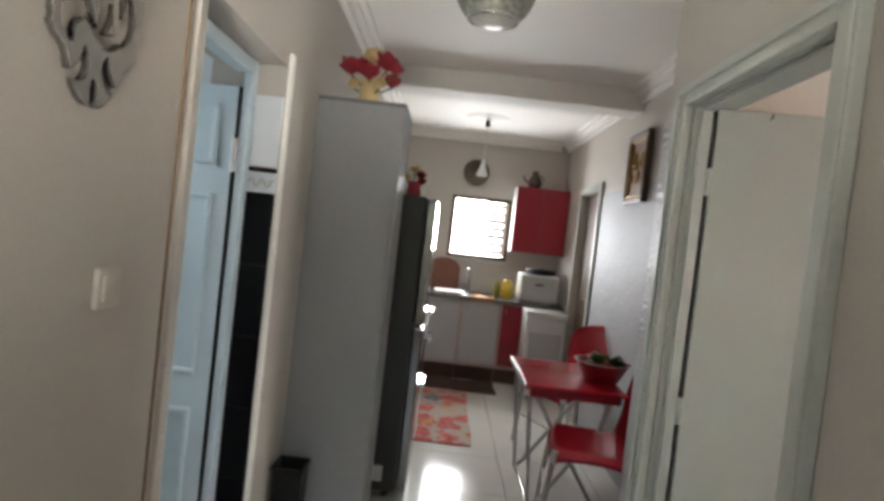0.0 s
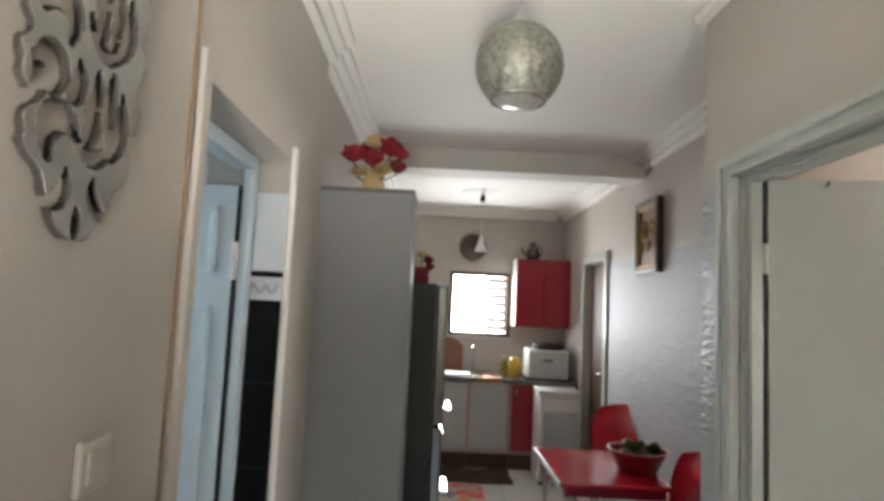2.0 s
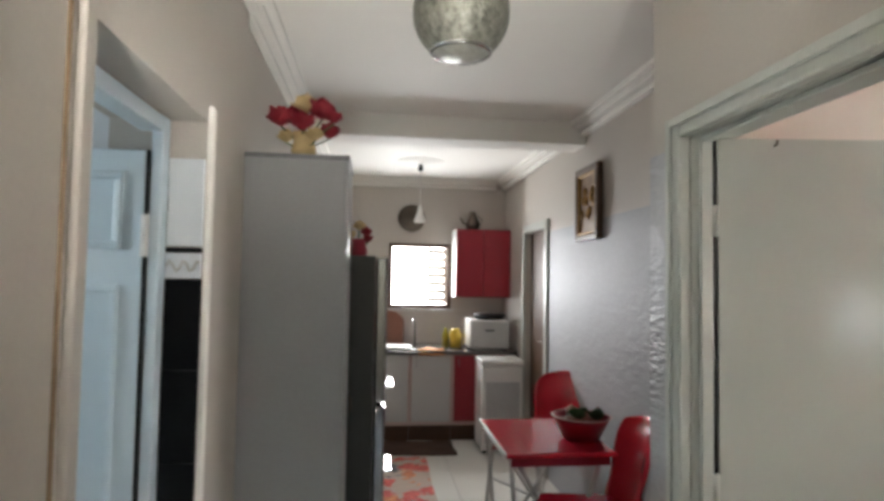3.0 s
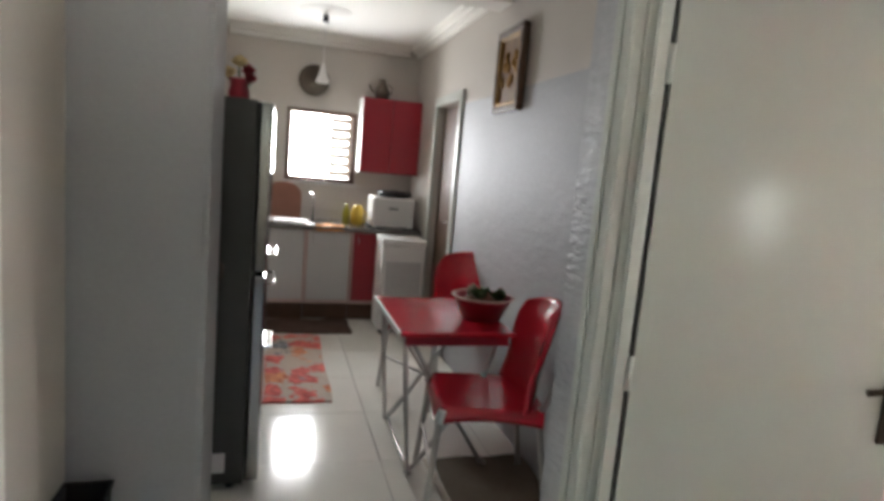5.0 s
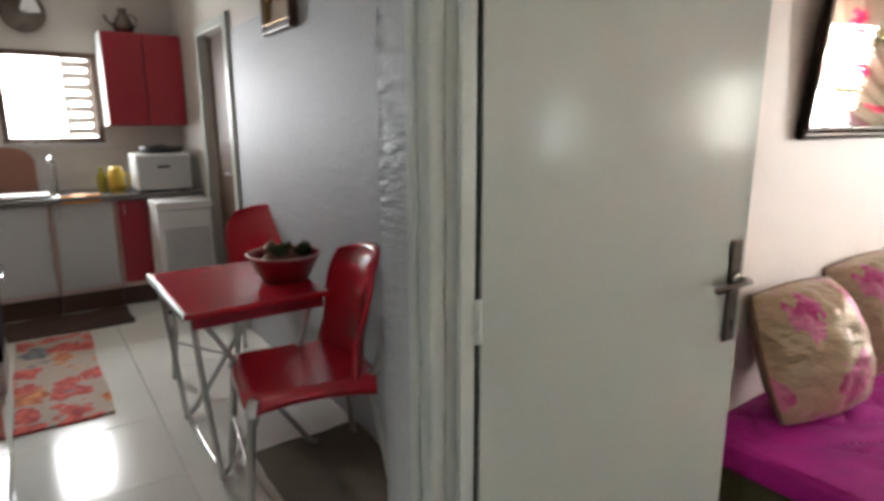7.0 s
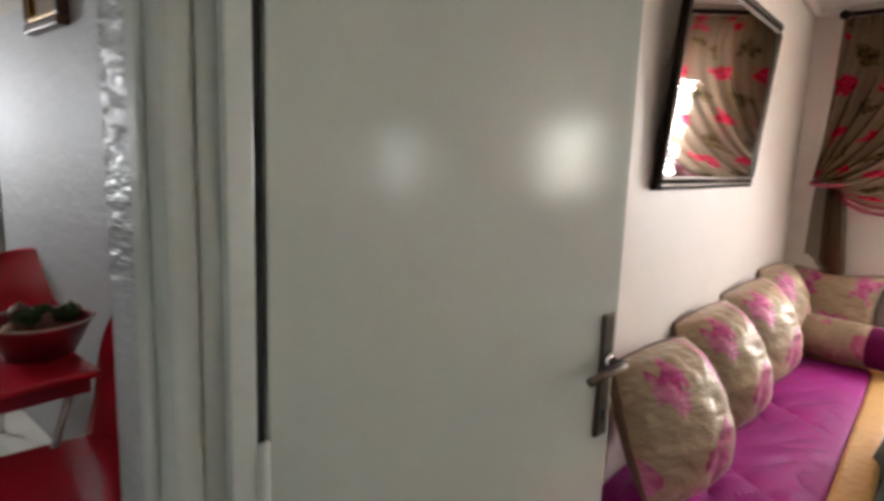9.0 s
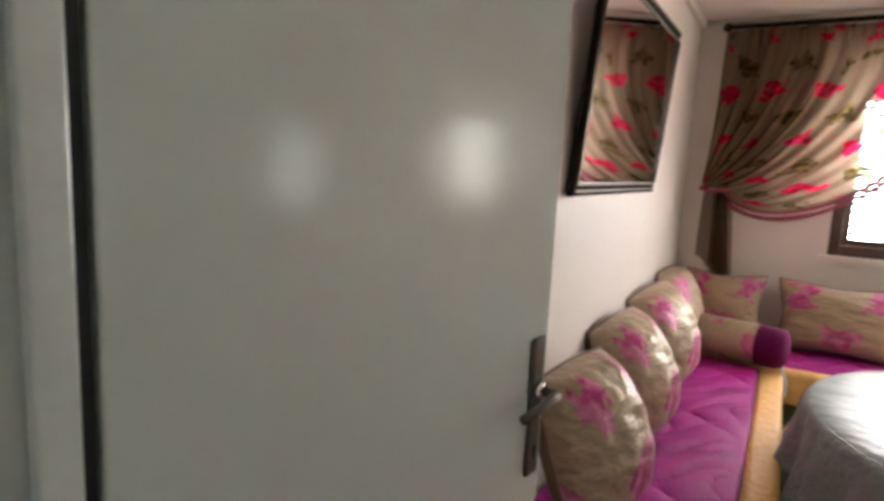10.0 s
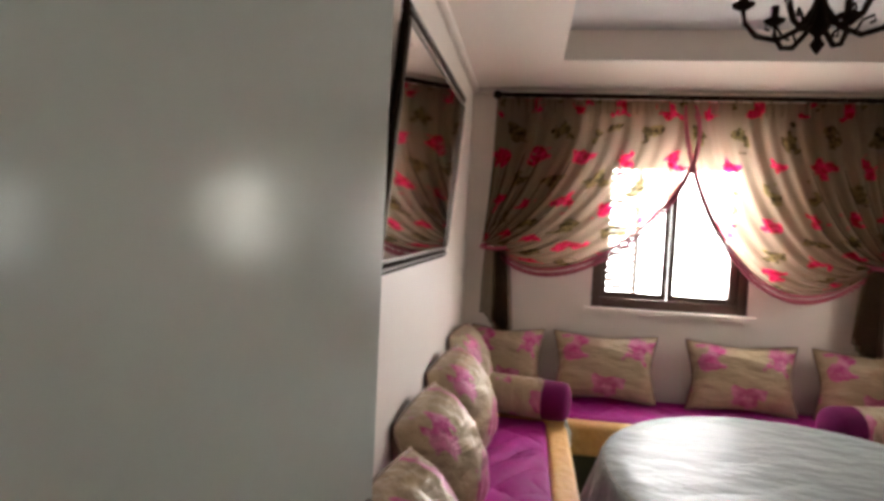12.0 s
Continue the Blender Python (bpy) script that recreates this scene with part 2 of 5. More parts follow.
CUSHION = floral("floral_champagne_satin", (0.4, 0.3, 0.19), [(0.42, 0.02, 0.17), (0.45, 0.06, 0.2)], (0.38, 0.06, 0.16), 5.2, rough=0.35, sheen=0.0, size=0.4, share=0.8, bump=0.85, rows=(0.36, 0.23, 0.085), axis=2, shift=0.5, first=41.0, phase=0.5, pale=(0.56, 0.2, 0.31), creases=(0.6, 1, 1.6), metal=0.12)
CUSHION_BACK = mat("brown_satin", (0.2, 0.12, 0.08), 0.45, var=0.15, scale=6, bump=0.4, bump_scale=12, dist=0.02)
CURTAIN = floral("sheer_floral_voile", (0.41, 0.3, 0.215), [(0.6, 0.012, 0.075), (0.58, 0.02, 0.1)], (0.13, 0.095, 0.035), 5.2, rough=0.7, sheer=0.4, size=0.31, coord="UV", share=0.5, bump=0.1, sheen=0.0, rows=(0.27, 0.165, 0.057))
# the curtain's voile without print, darkened for the shade of gathered cloth
CURTAIN_SHADED = floral("sheer_shaded_voile", (0.2, 0.125, 0.08), [(0.5, 0.02, 0.08), (0.5, 0.02, 0.08)], (0.1, 0.065, 0.02), 5.2, rough=0.7, sheer=0.36, size=0.31, coord="UV", bump=0.1, sheen=0.0, rows=(0.27, 0.165, 0.001))
CURTAIN_HEM = mat("crimson_fringe", (0.32, 0.05, 0.09), 0.7, var=0.2, scale=20, bump=0.3)
PEWTER = mat("silvered_acrylic", (0.5, 0.49, 0.46), 0.24, metal=0.75, var=0.06, bump=0.03)
# the plaque's cut edge, with the shade of its slots in the colour
PEWTER_EDGE_SHADED = mat("shaded_cut_edge", (0.05, 0.043, 0.035), 0.6)
GREEN_LEAF = mat("dark_green_leaf", (0.04, 0.08, 0.02), 0.55, var=0.3, scale=20)
YELLOW = mat("yellow_plastic", (0.6, 0.42, 0.05), 0.4, var=0.08)
ORANGE = mat("orange_cloth", (0.6, 0.24, 0.05), 0.7, var=0.1)
BROWN_BOARD = mat("red_brown_board", (0.2, 0.08, 0.05), 0.55, var=0.2, scale=6)
BLACK_PLASTIC = mat("black_plastic", (0.012, 0.012, 0.013), 0.45, spec=0.25, var=0.1)
PETAL_RED = mat("crimson_silk_petal", (0.24, 0.008, 0.02), 0.7, var=0.25, scale=20)
PETAL_CREAM = mat("cream_silk_petal", (0.6, 0.45, 0.22), 0.7, var=0.15, scale=20)
GILT = mat("antique_gilt", (0.3, 0.17, 0.05), 0.4, metal=0.7, var=0.25, scale=20, bump=0.4)
PAINTING = mat("dark_brown_relief", (0.09, 0.05, 0.03), 0.45, var=0.5, scale=12, fine=60, bump=0.8, bump_scale=30, second=(0.3, 0.18, 0.08))
MERCURY = mat("mottled_mercury_glass", (0.3, 0.3, 0.255), 0.42, metal=0.45, var=0.45, scale=55, fine=140, bump=1.0, bump_scale=48, dist=0.012, second=(0.05, 0.05, 0.04))
GLASS = glassy("clear_glass")
MIRROR = mat("mirror_glass", (0.85, 0.85, 0.84), 0.02, metal=1.0, var=0.0, bump=0)
ALU = mat("brown_aluminium", (0.1, 0.06, 0.045), 0.35, metal=0.5, var=0.1)
SHUTTER = mat("pale_shutter_slat", (0.66, 0.62, 0.56), 0.5, var=0.06)
RUG = floral("printed_rug", (0.5, 0.4, 0.32), [(0.6, 0.07, 0.05), (0.62, 0.2, 0.06)], (0.16, 0.18, 0.2), 5.0, rough=0.9, size=0.5, share=0.7, bump=0.3)
MAT_OLIVE = mat("olive_brown_mat", (0.12, 0.095, 0.065), 0.95, var=0.25, scale=9, fine=150, bump=0.5)
MAT_EDGE = mat("pale_mat_border", (0.5, 0.45, 0.38), 0.9, var=0.15, scale=15, bump=0.4)
MAT_BROWN = mat("brown_mat", (0.06, 0.03, 0.02), 0.9, var=0.2, scale=20)
PALE_MERCURY = mat("pale_mercury_glass", (0.36, 0.36, 0.32), 0.4, metal=0.3, var=0.3, scale=50, fine=120, bump=0.6, bump_scale=60, second=(0.25, 0.25, 0.22))
DAY = glow("daylight_haze", (1.0, 0.98, 0.95), 5.0)
SWITCH = mat("cream_switch_plastic", (0.52, 0.48, 0.42), 0.4, var=0.04)


# ---- mesh helpers ----
def B():
    return bmesh.new()


def box(bm, x0, x1, y0, y1, z0, z1, bev=0.0, seg=2):
    r = bmesh.ops.create_cube(bm, size=1, matrix=Matrix.LocRotScale(((x0 + x1) / 2, (y0 + y1) / 2, (z0 + z1) / 2), None, (abs(x1 - x0), abs(y1 - y0), abs(z1 - z0))))
    if bev:
        es = list({e for v in r["verts"] for e in v.link_edges})
        bmesh.ops.bevel(bm, geom=es, offset=bev, segments=seg, affect="EDGES", profile=0.5)
    return bm


def rod(bm, a, b, r, r2=None, seg=12):
    a, b = Vector(a), Vector(b)
    m = Matrix.Translation((a + b) / 2) @ (b - a).to_track_quat("Z", "Y").to_matrix().to_4x4()
    bmesh.ops.create_cone(bm, cap_ends=True, segments=seg, radius1=r, radius2=r if r2 is None else r2, depth=(b - a).length, matrix=m)
    return bm


def pipe(bm, pts, r, seg=8):
    """A bent tube through points."""
    pts = [Vector(p) for p in pts]
    rings = []
    for i, p in enumerate(pts):
        d = (pts[min(i + 1, len(pts) - 1)] - pts[max(i - 1, 0)]).normalized()
        u = d.cross(Vector((0.31, 0.17, 0.93))).normalized()
        w = d.cross(u)
        rings.append([bm.verts.new(p + r * (math.cos(a) * u + math.sin(a) * w)) for a in [2 * math.pi * k / seg for k in range(seg)]])
    for a, b in zip(rings, rings[1:]):
        for k in range(seg):
            bm.faces.new((a[k], a[(k + 1) % seg], b[(k + 1) % seg], b[k]))
    bm.faces.new(rings[0][::-1]), bm.faces.new(rings[-1])
    return bm


def lathe(bm, at, profile, seg=24, wob=None):
    """Turns a profile of (radius, height) about the upright axis through at."""
    rings = []
    for r, z in profile:
        ring = []
        for k in range(seg):
            a = 2 * math.pi * k / seg
            rr = r * (1 + (wob(a, z) if wob else 0))
            ring.append(bm.verts.new((at[0] + rr * math.cos(a), at[1] + rr * math.sin(a), at[2] + z)))
        rings.append(ring)
    for a, b in zip(rings, rings[1:]):
        for k in range(seg):
            bm.faces.new((a[k], a[(k + 1) % seg], b[(k + 1) % seg], b[k]))
    return bm


def sheet(bm, nu, nv, fn, uv=None):
    """A grid of points fn(u, v), u and v from 0 to 1; uv gives texture places in metres."""
    vs = [[bm.verts.new(fn(i / nu, j / nv)) for j in range(nv + 1)] for i in range(nu + 1)]
    lay = bm.loops.layers.uv.verify() if uv else None
    for i in range(nu):
        for j in range(nv):
            q = ((i, j), (i + 1, j), (i + 1, j + 1), (i, j + 1))
            f = bm.faces.new([vs[a][b] for a, b in q])
            if uv:
                for lp, (a, b) in zip(f.loops, q):
                    lp[lay].uv = uv(a / nu, b / nv)
    return bm


ORIGIN = {}


def thing(name, at, label, category, group="", kind=""):
    ob = new(name)
    ob.location = at
    ob.empty_display_size = 0.05
    ORIGIN[ob.name] = Vector(at)
    return tagged(ob, label, category, group, kind)


def part(name, bm, material, parent=None, label="", smooth=False, kind=""):
    """Links a bmesh, built in world places, as one mesh object under a thing or a part."""
    at = ORIGIN.get(parent.name, Vector()) if parent else Vector()
    bmesh.ops.translate(bm, verts=bm.verts, vec=-at)
    bmesh.ops.recalc_face_normals(bm, faces=bm.faces)
    me = bpy.data.meshes.new(name)
    bm.to_mesh(me)
    bm.free()
    if smooth:
        me.shade_smooth()
    me.materials.append(material)
    ob = new(name, me)
    if parent:
        ob.parent = parent
        ORIGIN[ob.name] = at
    return tagged(ob, label, kind=kind)


def single(name, bm, material, label, category, at=None, group="", smooth=False):
    """A thing that is one mesh."""
    bm.verts.ensure_lookup_table()
    lo = Vector([min(v.co[k] for v in bm.verts) for k in range(3)])
    hi = Vector([max(v.co[k] for v in bm.verts) for k in range(3)])
    at = Vector(at) if at else Vector(((lo.x + hi.x) / 2, (lo.y + hi.y) / 2, lo.z))
    bmesh.ops.translate(bm, verts=bm.verts, vec=-at)
    ob = part(name, bm, material, None, label, smooth)
    ob.location = at
    ORIGIN[ob.name] = at
    return tagged(ob, "", category, group)


def shell(name, boxes, material, label):
    bm = B()
    for b in boxes:
        box(bm, *b)
    return tagged(part(name, bm, material, None, label), kind="structure", category=name.split("_")[0])


def cushion_mesh(w, h, d, n=18, ear=0.16, puff=2.4, crease=0.02, sides=(-1, 1)):
    """A plump cushion standing in the xz plane, base at z=0, facing -y, with drawn-out corners."""
    bm = B()
    for side in sides:
        def place(u, v):
            a, b = 2 * u - 1, 2 * v - 1
            t = (1 - abs(a) ** puff) ** 0.5 * (1 - abs(b) ** puff) ** 0.5
            e = 1 - ear * (1 - abs(a * b) ** 1.5) * max(abs(a), abs(b)) ** 2
            f = crease * math.sin(9 * a + 5 * b) * math.sin(7 * b - 3 * a) * t
            f += t ** 0.5 * (0.011 * b ** 4 * math.sin(21 * a + 2 * b) + 0.005 * a ** 4 * math.sin(19 * b + 3 * a))
            return Vector((a * w / 2 * e, side * (d / 2 * t + f * side * 0.6), h / 2 + b * h / 2 * e))
        sheet(bm, n, n, place)
    bmesh.ops.remove_doubles(bm, verts=bm.verts, dist=0.0005)
    return bm

# ---- setting: walls, floors, ceilings ----
TOP = 2.72
shell("floor", [(-0.95, 1.28, -1.4, 7.0, -0.12, -0.012)], GROUT, "grey bed and joints under polished floor tiles")
shell("floor_salon", [(0.735, 4.7, -0.62, 2.2, -0.11, 0.0)], CARPET, "worn green-grey carpet of the sitting room")
shell("wall_left", [(-0.95, -0.67, -1.4, 1.47, 0, TOP), (-0.95, -0.67, 2.2, 2.69, 0, TOP), (-0.95, -0.7, 2.69, 7.0, 0, TOP), (-0.95, -0.67, 1.47, 2.2, 2.07, TOP)], WALL, "cream painted corridor wall with a bathroom doorway")
shell("wall_right", [(0.735, 0.86, -1.4, 1.215, 0, TOP), (0.735, 0.86, 1.215, 2.0, 2.05, TOP), (0.735, 0.86, 2.0, 2.21, 0, TOP)], WALL, "cream painted wall with the sitting-room doorway")
shell("wall_jog", [(0.86, 1.28, 2.07, 2.21, 0, TOP)], WALL, "cream painted return of the wall")
shell("wall_kitchen", [(1.28, 1.42, 2.21, 5.22, 0, TOP), (1.28, 1.42, 5.9, 7.0, 0, TOP), (1.28, 1.42, 5.22, 5.9, 2.06, TOP)], WALL, "cream painted kitchen wall with a doorway")
shell("wall_back", [(-0.7, -0.02, 6.88, 7.0, 0, TOP), (0.68, 1.28, 6.88, 7.0, 0, TOP), (-0.02, 0.68, 6.88, 7.0, 0, 1.28), (-0.02, 0.68, 6.88, 7.0, 2.0, TOP)], WALL, "cream painted kitchen end wall with a window")
shell("wall_south", [(-0.7, -0.4, -1.4, -1.28, 0, TOP), (0.4, 0.735, -1.4, -1.28, 0, TOP), (-0.4, 0.4, -1.4, -1.28, 0, 0.05), (-0.4, 0.4, -1.4, -1.28, 2.1, TOP)], WALL, "cream painted wall behind the walk")
shell("wall_salon_north", [(0.86, 4.68, 2.06, 2.068, 0, TOP)], WALL_SALON, "pinkish cream painted sitting-room wall")
shell("wall_salon_north_backing", [(1.42, 4.68, 2.068, 2.2, 0, TOP)], WALL_SALON, "pinkish cream painted sitting-room wall")
shell("wall_salon_west", [(0.86, 0.868, -0.5, 1.215, 0, TOP), (0.86, 0.868, 2.0, 2.06, 0, TOP), (0.86, 0.868, 1.215, 2.0, 2.05, TOP)], WALL_SALON, "pinkish cream painted sitting-room wall")
shell("wall_salon_east", [(4.55, 4.68, -0.62, 0.34, 0, TOP), (4.55, 4.68, 1.26, 2.06, 0, TOP), (4.55, 4.68, 0.34, 1.26, 0, 1.03), (4.55, 4.68, 0.34, 1.26, 1.99, TOP)], WALL_SALON, "pinkish cream painted wall with a wide window")
shell("wall_salon_south", [(0.86, 2.25, -0.62, -0.5, 0, TOP), (2.65, 3.65, -0.62, -0.5, 0, TOP), (4.2, 4.55, -0.62, -0.5, 0, TOP), (2.25, 2.65, -0.62, -0.5, 0, 1.1), (2.25, 2.65, -0.62, -0.5, 1.7, TOP), (3.65, 4.2, -0.62, -0.5, 0, 1.15), (3.65, 4.2, -0.62, -0.5, 1.85, TOP)], WALL_SALON, "pinkish cream painted wall with two small windows")
shell("ceiling", [(-0.95, 1.42, -1.4, 7.0, TOP, TOP + 0.12)], CEIL, "white plaster ceiling of corridor and kitchen")
shell("ceiling_beam", [(-0.7, 1.28, 4.32, 4.56, 2.565, TOP)], CEIL, "white plaster beam across the ceiling")
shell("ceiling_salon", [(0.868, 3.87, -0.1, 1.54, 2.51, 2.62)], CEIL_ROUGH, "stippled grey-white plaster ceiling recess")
shell("ceiling_salon_border", [(3.87, 4.55, -0.5, 2.06, 2.36, 2.62), (0.868, 3.87, 1.54, 2.06, 2.36, 2.62), (0.868, 3.87, -0.5, -0.1, 2.36, 2.62), (0.868, 4.55, -0.5, 2.06, 2.62, 2.72)], WALL_SALON, "pinkish cream dropped ceiling border")
# bathroom shell
shell("wall_bath", [(-2.1, -2.0, 0.7, 1.3, 0, 2.5), (-2.1, -2.0, 1.8, 2.6, 0, 2.5), (-2.1, -2.0, 1.3, 1.8, 0, 1.5), (-2.1, -2.0, 1.3, 1.8, 2.0, 2.5), (-2.0, -0.95, 2.5, 2.6, 0, 2.5), (-2.0, -0.95, 0.6, 0.7, 0, 2.5)], WHITE_TILE, "white tiled bathroom wall")
shell("floor_bath", [(-2.1, -0.95, 0.6, 2.6, -0.1, 0.0)], WHITE_TILE, "pale tiled bathroom floor")
shell("ceiling_bath", [(-2.1, -0.95, 0.6, 2.6, 2.5, 2.6)], CEIL, "white bathroom ceiling")
# beyond the kitchen's side door
shell("wall_side_room", [(1.42, 2.4, 5.0, 5.1, 0, 2.5), (1.42, 2.4, 6.2, 6.3, 0, 2.5), (2.4, 2.5, 5.0, 6.3, 0, 2.5), (1.42, 2.5, 5.0, 6.3, 2.5, 2.6), (1.28, 2.5, 5.0, 6.3, -0.1, 0.0)], WALL, "plain closed room behind the side door")

# silver relief dado of the kitchen wall and of the corner
shell("dado_kitchen", [(1.272, 1.28, 2.21, 5.13, 0, 2.02)], SILVER, "silver relief-painted lower wall")
bm = B()
box(bm, 0.727, 0.735, 2.052, 2.212, 0, 2.02)
box(bm, 0.727, 1.272, 2.21, 2.218, 0, 2.02, 0.0)
tagged(part("dado_corner", bm, SILVER_CREASED, None, "silver relief-painted wall corner"), category="dado", kind="structure")

# plaster cornice: stepped mouldings along the ceiling's edges
def cornice(name, a, b, inward, z=TOP, steps=((0.11, 0.03), (0.075, 0.06), (0.04, 0.1))):
    bm = B()
    ax, ay = a
    bx, by = b
    ix, iy = inward
    for out, down in steps:
        box(bm, min(ax, bx, ax + ix * out, bx + ix * out), max(ax, bx, ax + ix * out, bx + ix * out), min(ay, by, ay + iy * out, by + iy * out), max(ay, by, ay + iy * out, by + iy * out), z - down, z - down + 0.034, 0.006)
    return tagged(part(name, bm, CEIL, None, "white plaster cornice moulding"), category="cornice", kind="structure")


cornice("cornice_left", (-0.67, -1.28), (-0.67, 2.69), (1, 0))
cornice("cornice_left_far", (-0.7, 2.69), (-0.7, 4.32), (1, 0))
cornice("cornice_left_kitchen", (-0.7, 4.56), (-0.7, 6.88), (1, 0))
cornice("cornice_right", (0.735, -1.28), (0.735, 2.21), (-1, 0))
cornice("cornice_jog", (0.735, 2.21), (1.28, 2.21), (0, 1))
cornice("cornice_kitchen", (1.28, 2.32), (1.28, 4.32), (-1, 0))
cornice("cornice_kitchen_far", (1.28, 4.56), (1.28, 6.88), (-1, 0))
cornice("cornice_back", (-0.58, 6.88), (1.17, 6.88), (0, -1))
bm = B()
box(bm, 4.5, 4.55, -0.5, 2.06, 2.325, 2.36, 0.012)
box(bm, 0.868, 4.5, 2.02, 2.06, 2.325, 2.36, 0.012)
tagged(part("cornice_salon", bm, WALL_SALON, None, "slim cream cornice of the sitting room"), category="cornice", kind="structure")


# ---- windows ----
def window(name, plane, lo, hi, z0, z1, at, out, label, sashes=2, mat_frame=ALU, slats=None, only=None, f=0.045, e=0.028, blind=0.0):
    """A framed sliding window in the plane x or y = at; out: the way to the outside."""
    t = thing(name, ((at, (lo + hi) / 2, z0) if plane == "x" else ((lo + hi) / 2, at, z0)), label, "window", kind="structure")

    def bx(bm, a0, a1, d0, d1, c0, c1, bev=0.004):
        d0, d1 = sorted((at + out * d0, at + out * d1))
        return box(bm, d0, d1, a0, a1, c0, c1, bev) if plane == "x" else box(bm, a0, a1, d0, d1, c0, c1, bev)
    bm = B()
    bx(bm, lo, lo + f, -0.012, 0.07, z0, z1), bx(bm, hi - f, hi, -0.012, 0.07, z0, z1)
    bx(bm, lo + f, hi - f, -0.012, 0.07, z0, z0 + f), bx(bm, lo + f, hi - f, -0.012, 0.07, z1 - f, z1)
    if blind:
        bx(bm, lo + f, lo + f + blind, -0.004, 0.06, z0 + f, z1 - f)
    part("window_frame", bm, mat_frame, t)
    w = (hi - lo - 2 * f) / sashes
    for k in (range(sashes) if only is None else only):
        a = lo + f + k * w
        s = B()
        dd = 0.012 + 0.022 * (k % 2)
        bx(s, a, a + e, dd, dd + 0.02, z0 + f, z1 - f), bx(s, a + w - e, a + w, dd, dd + 0.02, z0 + f, z1 - f)
        bx(s, a + e, a + w - e, dd, dd + 0.02, z0 + f, z0 + f + e), bx(s, a + e, a + w - e, dd, dd + 0.02, z1 - f - e, z1 - f)
        sash = part("sash", s, mat_frame, t)
        g = B()
        bx(g, a + e, a + w - e, dd + 0.008, dd + 0.012, z0 + f + e, z1 - f - e, 0)
        part("pane", g, GLASS, sash).visible_shadow = False
    if slats:
        a0, a1, n, s0, s1 = slats
        sh = B()
        bx(sh, a0, a0 + 0.03, 0.09, 0.115, s0, s1), bx(sh, a1 - 0.03, a1, 0.09, 0.115, s0, s1)
        shutter = part("shutter", sh, SHUTTER, t, "pale slatted shutter")
        for k in range(n):
            zz = s0 + (k + 0.5) * (s1 - s0) / n
            c = B()
            bx(c, a0 + 0.03, a1 - 0.03, 0.09, 0.112, zz - 0.3 * (s1 - s0) / n, zz + 0.3 * (s1 - s0) / n, 0.003)
            part("slat", c, SHUTTER, shutter)
    return t


w1 = window("window_1", "y", -0.02, 0.68, 1.28, 2.0, 6.9, 1, "bright kitchen window with a brown frame and open slatted shutter", slats=(0.42, 0.64, 7, 1.33, 1.96), only=())
w2 = window("window_2", "x", 0.34, 1.26, 1.03, 1.99, 4.575, 1, "bright sliding window with a dark brown frame", slats=(0.97, 1.2, 20, 1.09, 1.93), f=0.06, e=0.036, blind=0.05)
window("window_3", "y", 2.25, 2.65, 1.1, 1.7, -0.53, -1, "small window of the sitting room", sashes=1)
window("window_4", "y", 3.65, 4.2, 1.15, 1.85, -0.53, -1, "small window of the sitting room", sashes=1)
# unseen opening, added so the hall fill can pass the end wall
window("window_5", "y", -0.4, 0.4, 0.05, 2.1, -1.3, -1, "unseen tall glazed opening added for the hall fill light")
window("window_6", "x", 1.3, 1.8, 1.5, 2.0, -2.02, -1, "small bathroom window", sashes=1)
shell("window_sill_kitchen", [(-0.06, 0.72, 6.84, 6.9, 1.25, 1.28)], WHITE_LAM, "white kitchen window sill")
shell("window_sill_salon", [(4.5, 4.575, 0.3, 1.3, 1.0, 1.03)], WALL_SALON, "cream painted window sill")
# the hazy day beyond the panes
for nm, bx_ in (("backdrop_kitchen", (-3, 4, 9.5, 9.52, -1, 5)), ("backdrop_salon", (7.5, 7.52, -3, 5, -1, 5))):
    bm = box(B(), *bx_)
    tagged(part(nm, bm, DAY, None, "pale hazy daylight outside"), category="backdrop", kind="structure")

# ---- doorways ----
# sitting room: frame with a stepped moulding
d1 = thing("door_1", (0.735, 1.6, 0), "pale grey-green gloss painted door frame with stepped moulding", "door frame", kind="structure")
bm = B()
box(bm, 0.70, 0.735, 1.985, 2.05, 0, 2.095, 0.007), box(bm, 0.70, 0.735, 1.165, 1.23, 0, 2.095, 0.007), box(bm, 0.70, 0.735, 1.23, 1.985, 2.035, 2.095, 0.007)
box(bm, 0.69, 0.7, 2.022, 2.05, 0, 2.095, 0.004), box(bm, 0.69, 0.7, 1.165, 1.193, 0, 2.095, 0.004), box(bm, 0.69, 0.7, 1.193, 2.022, 2.068, 2.095, 0.004)
part("architrave", bm, FRAME_PAINT, d1)
bm = B()
box(bm, 0.737, 0.875, 1.987, 2.0, 0, 2.052, 0.004), box(bm, 0.737, 0.875, 1.215, 1.228, 0, 2.052, 0.004), box(bm, 0.737, 0.875, 1.228, 1.987, 2.037, 2.05, 0.004)
part("lining", bm, FRAME_PAINT, d1)
bm = B()
box(bm, 0.76, 0.795, 1.97, 1.985, 0, 2.035, 0.003), box(bm, 0.76, 0.795, 1.23, 1.245, 0, 2.035, 0.003), box(bm, 0.76, 0.795, 1.245, 1.97, 2.02, 2.035, 0.003)
part("stop", bm, FRAME_PAINT, d1)

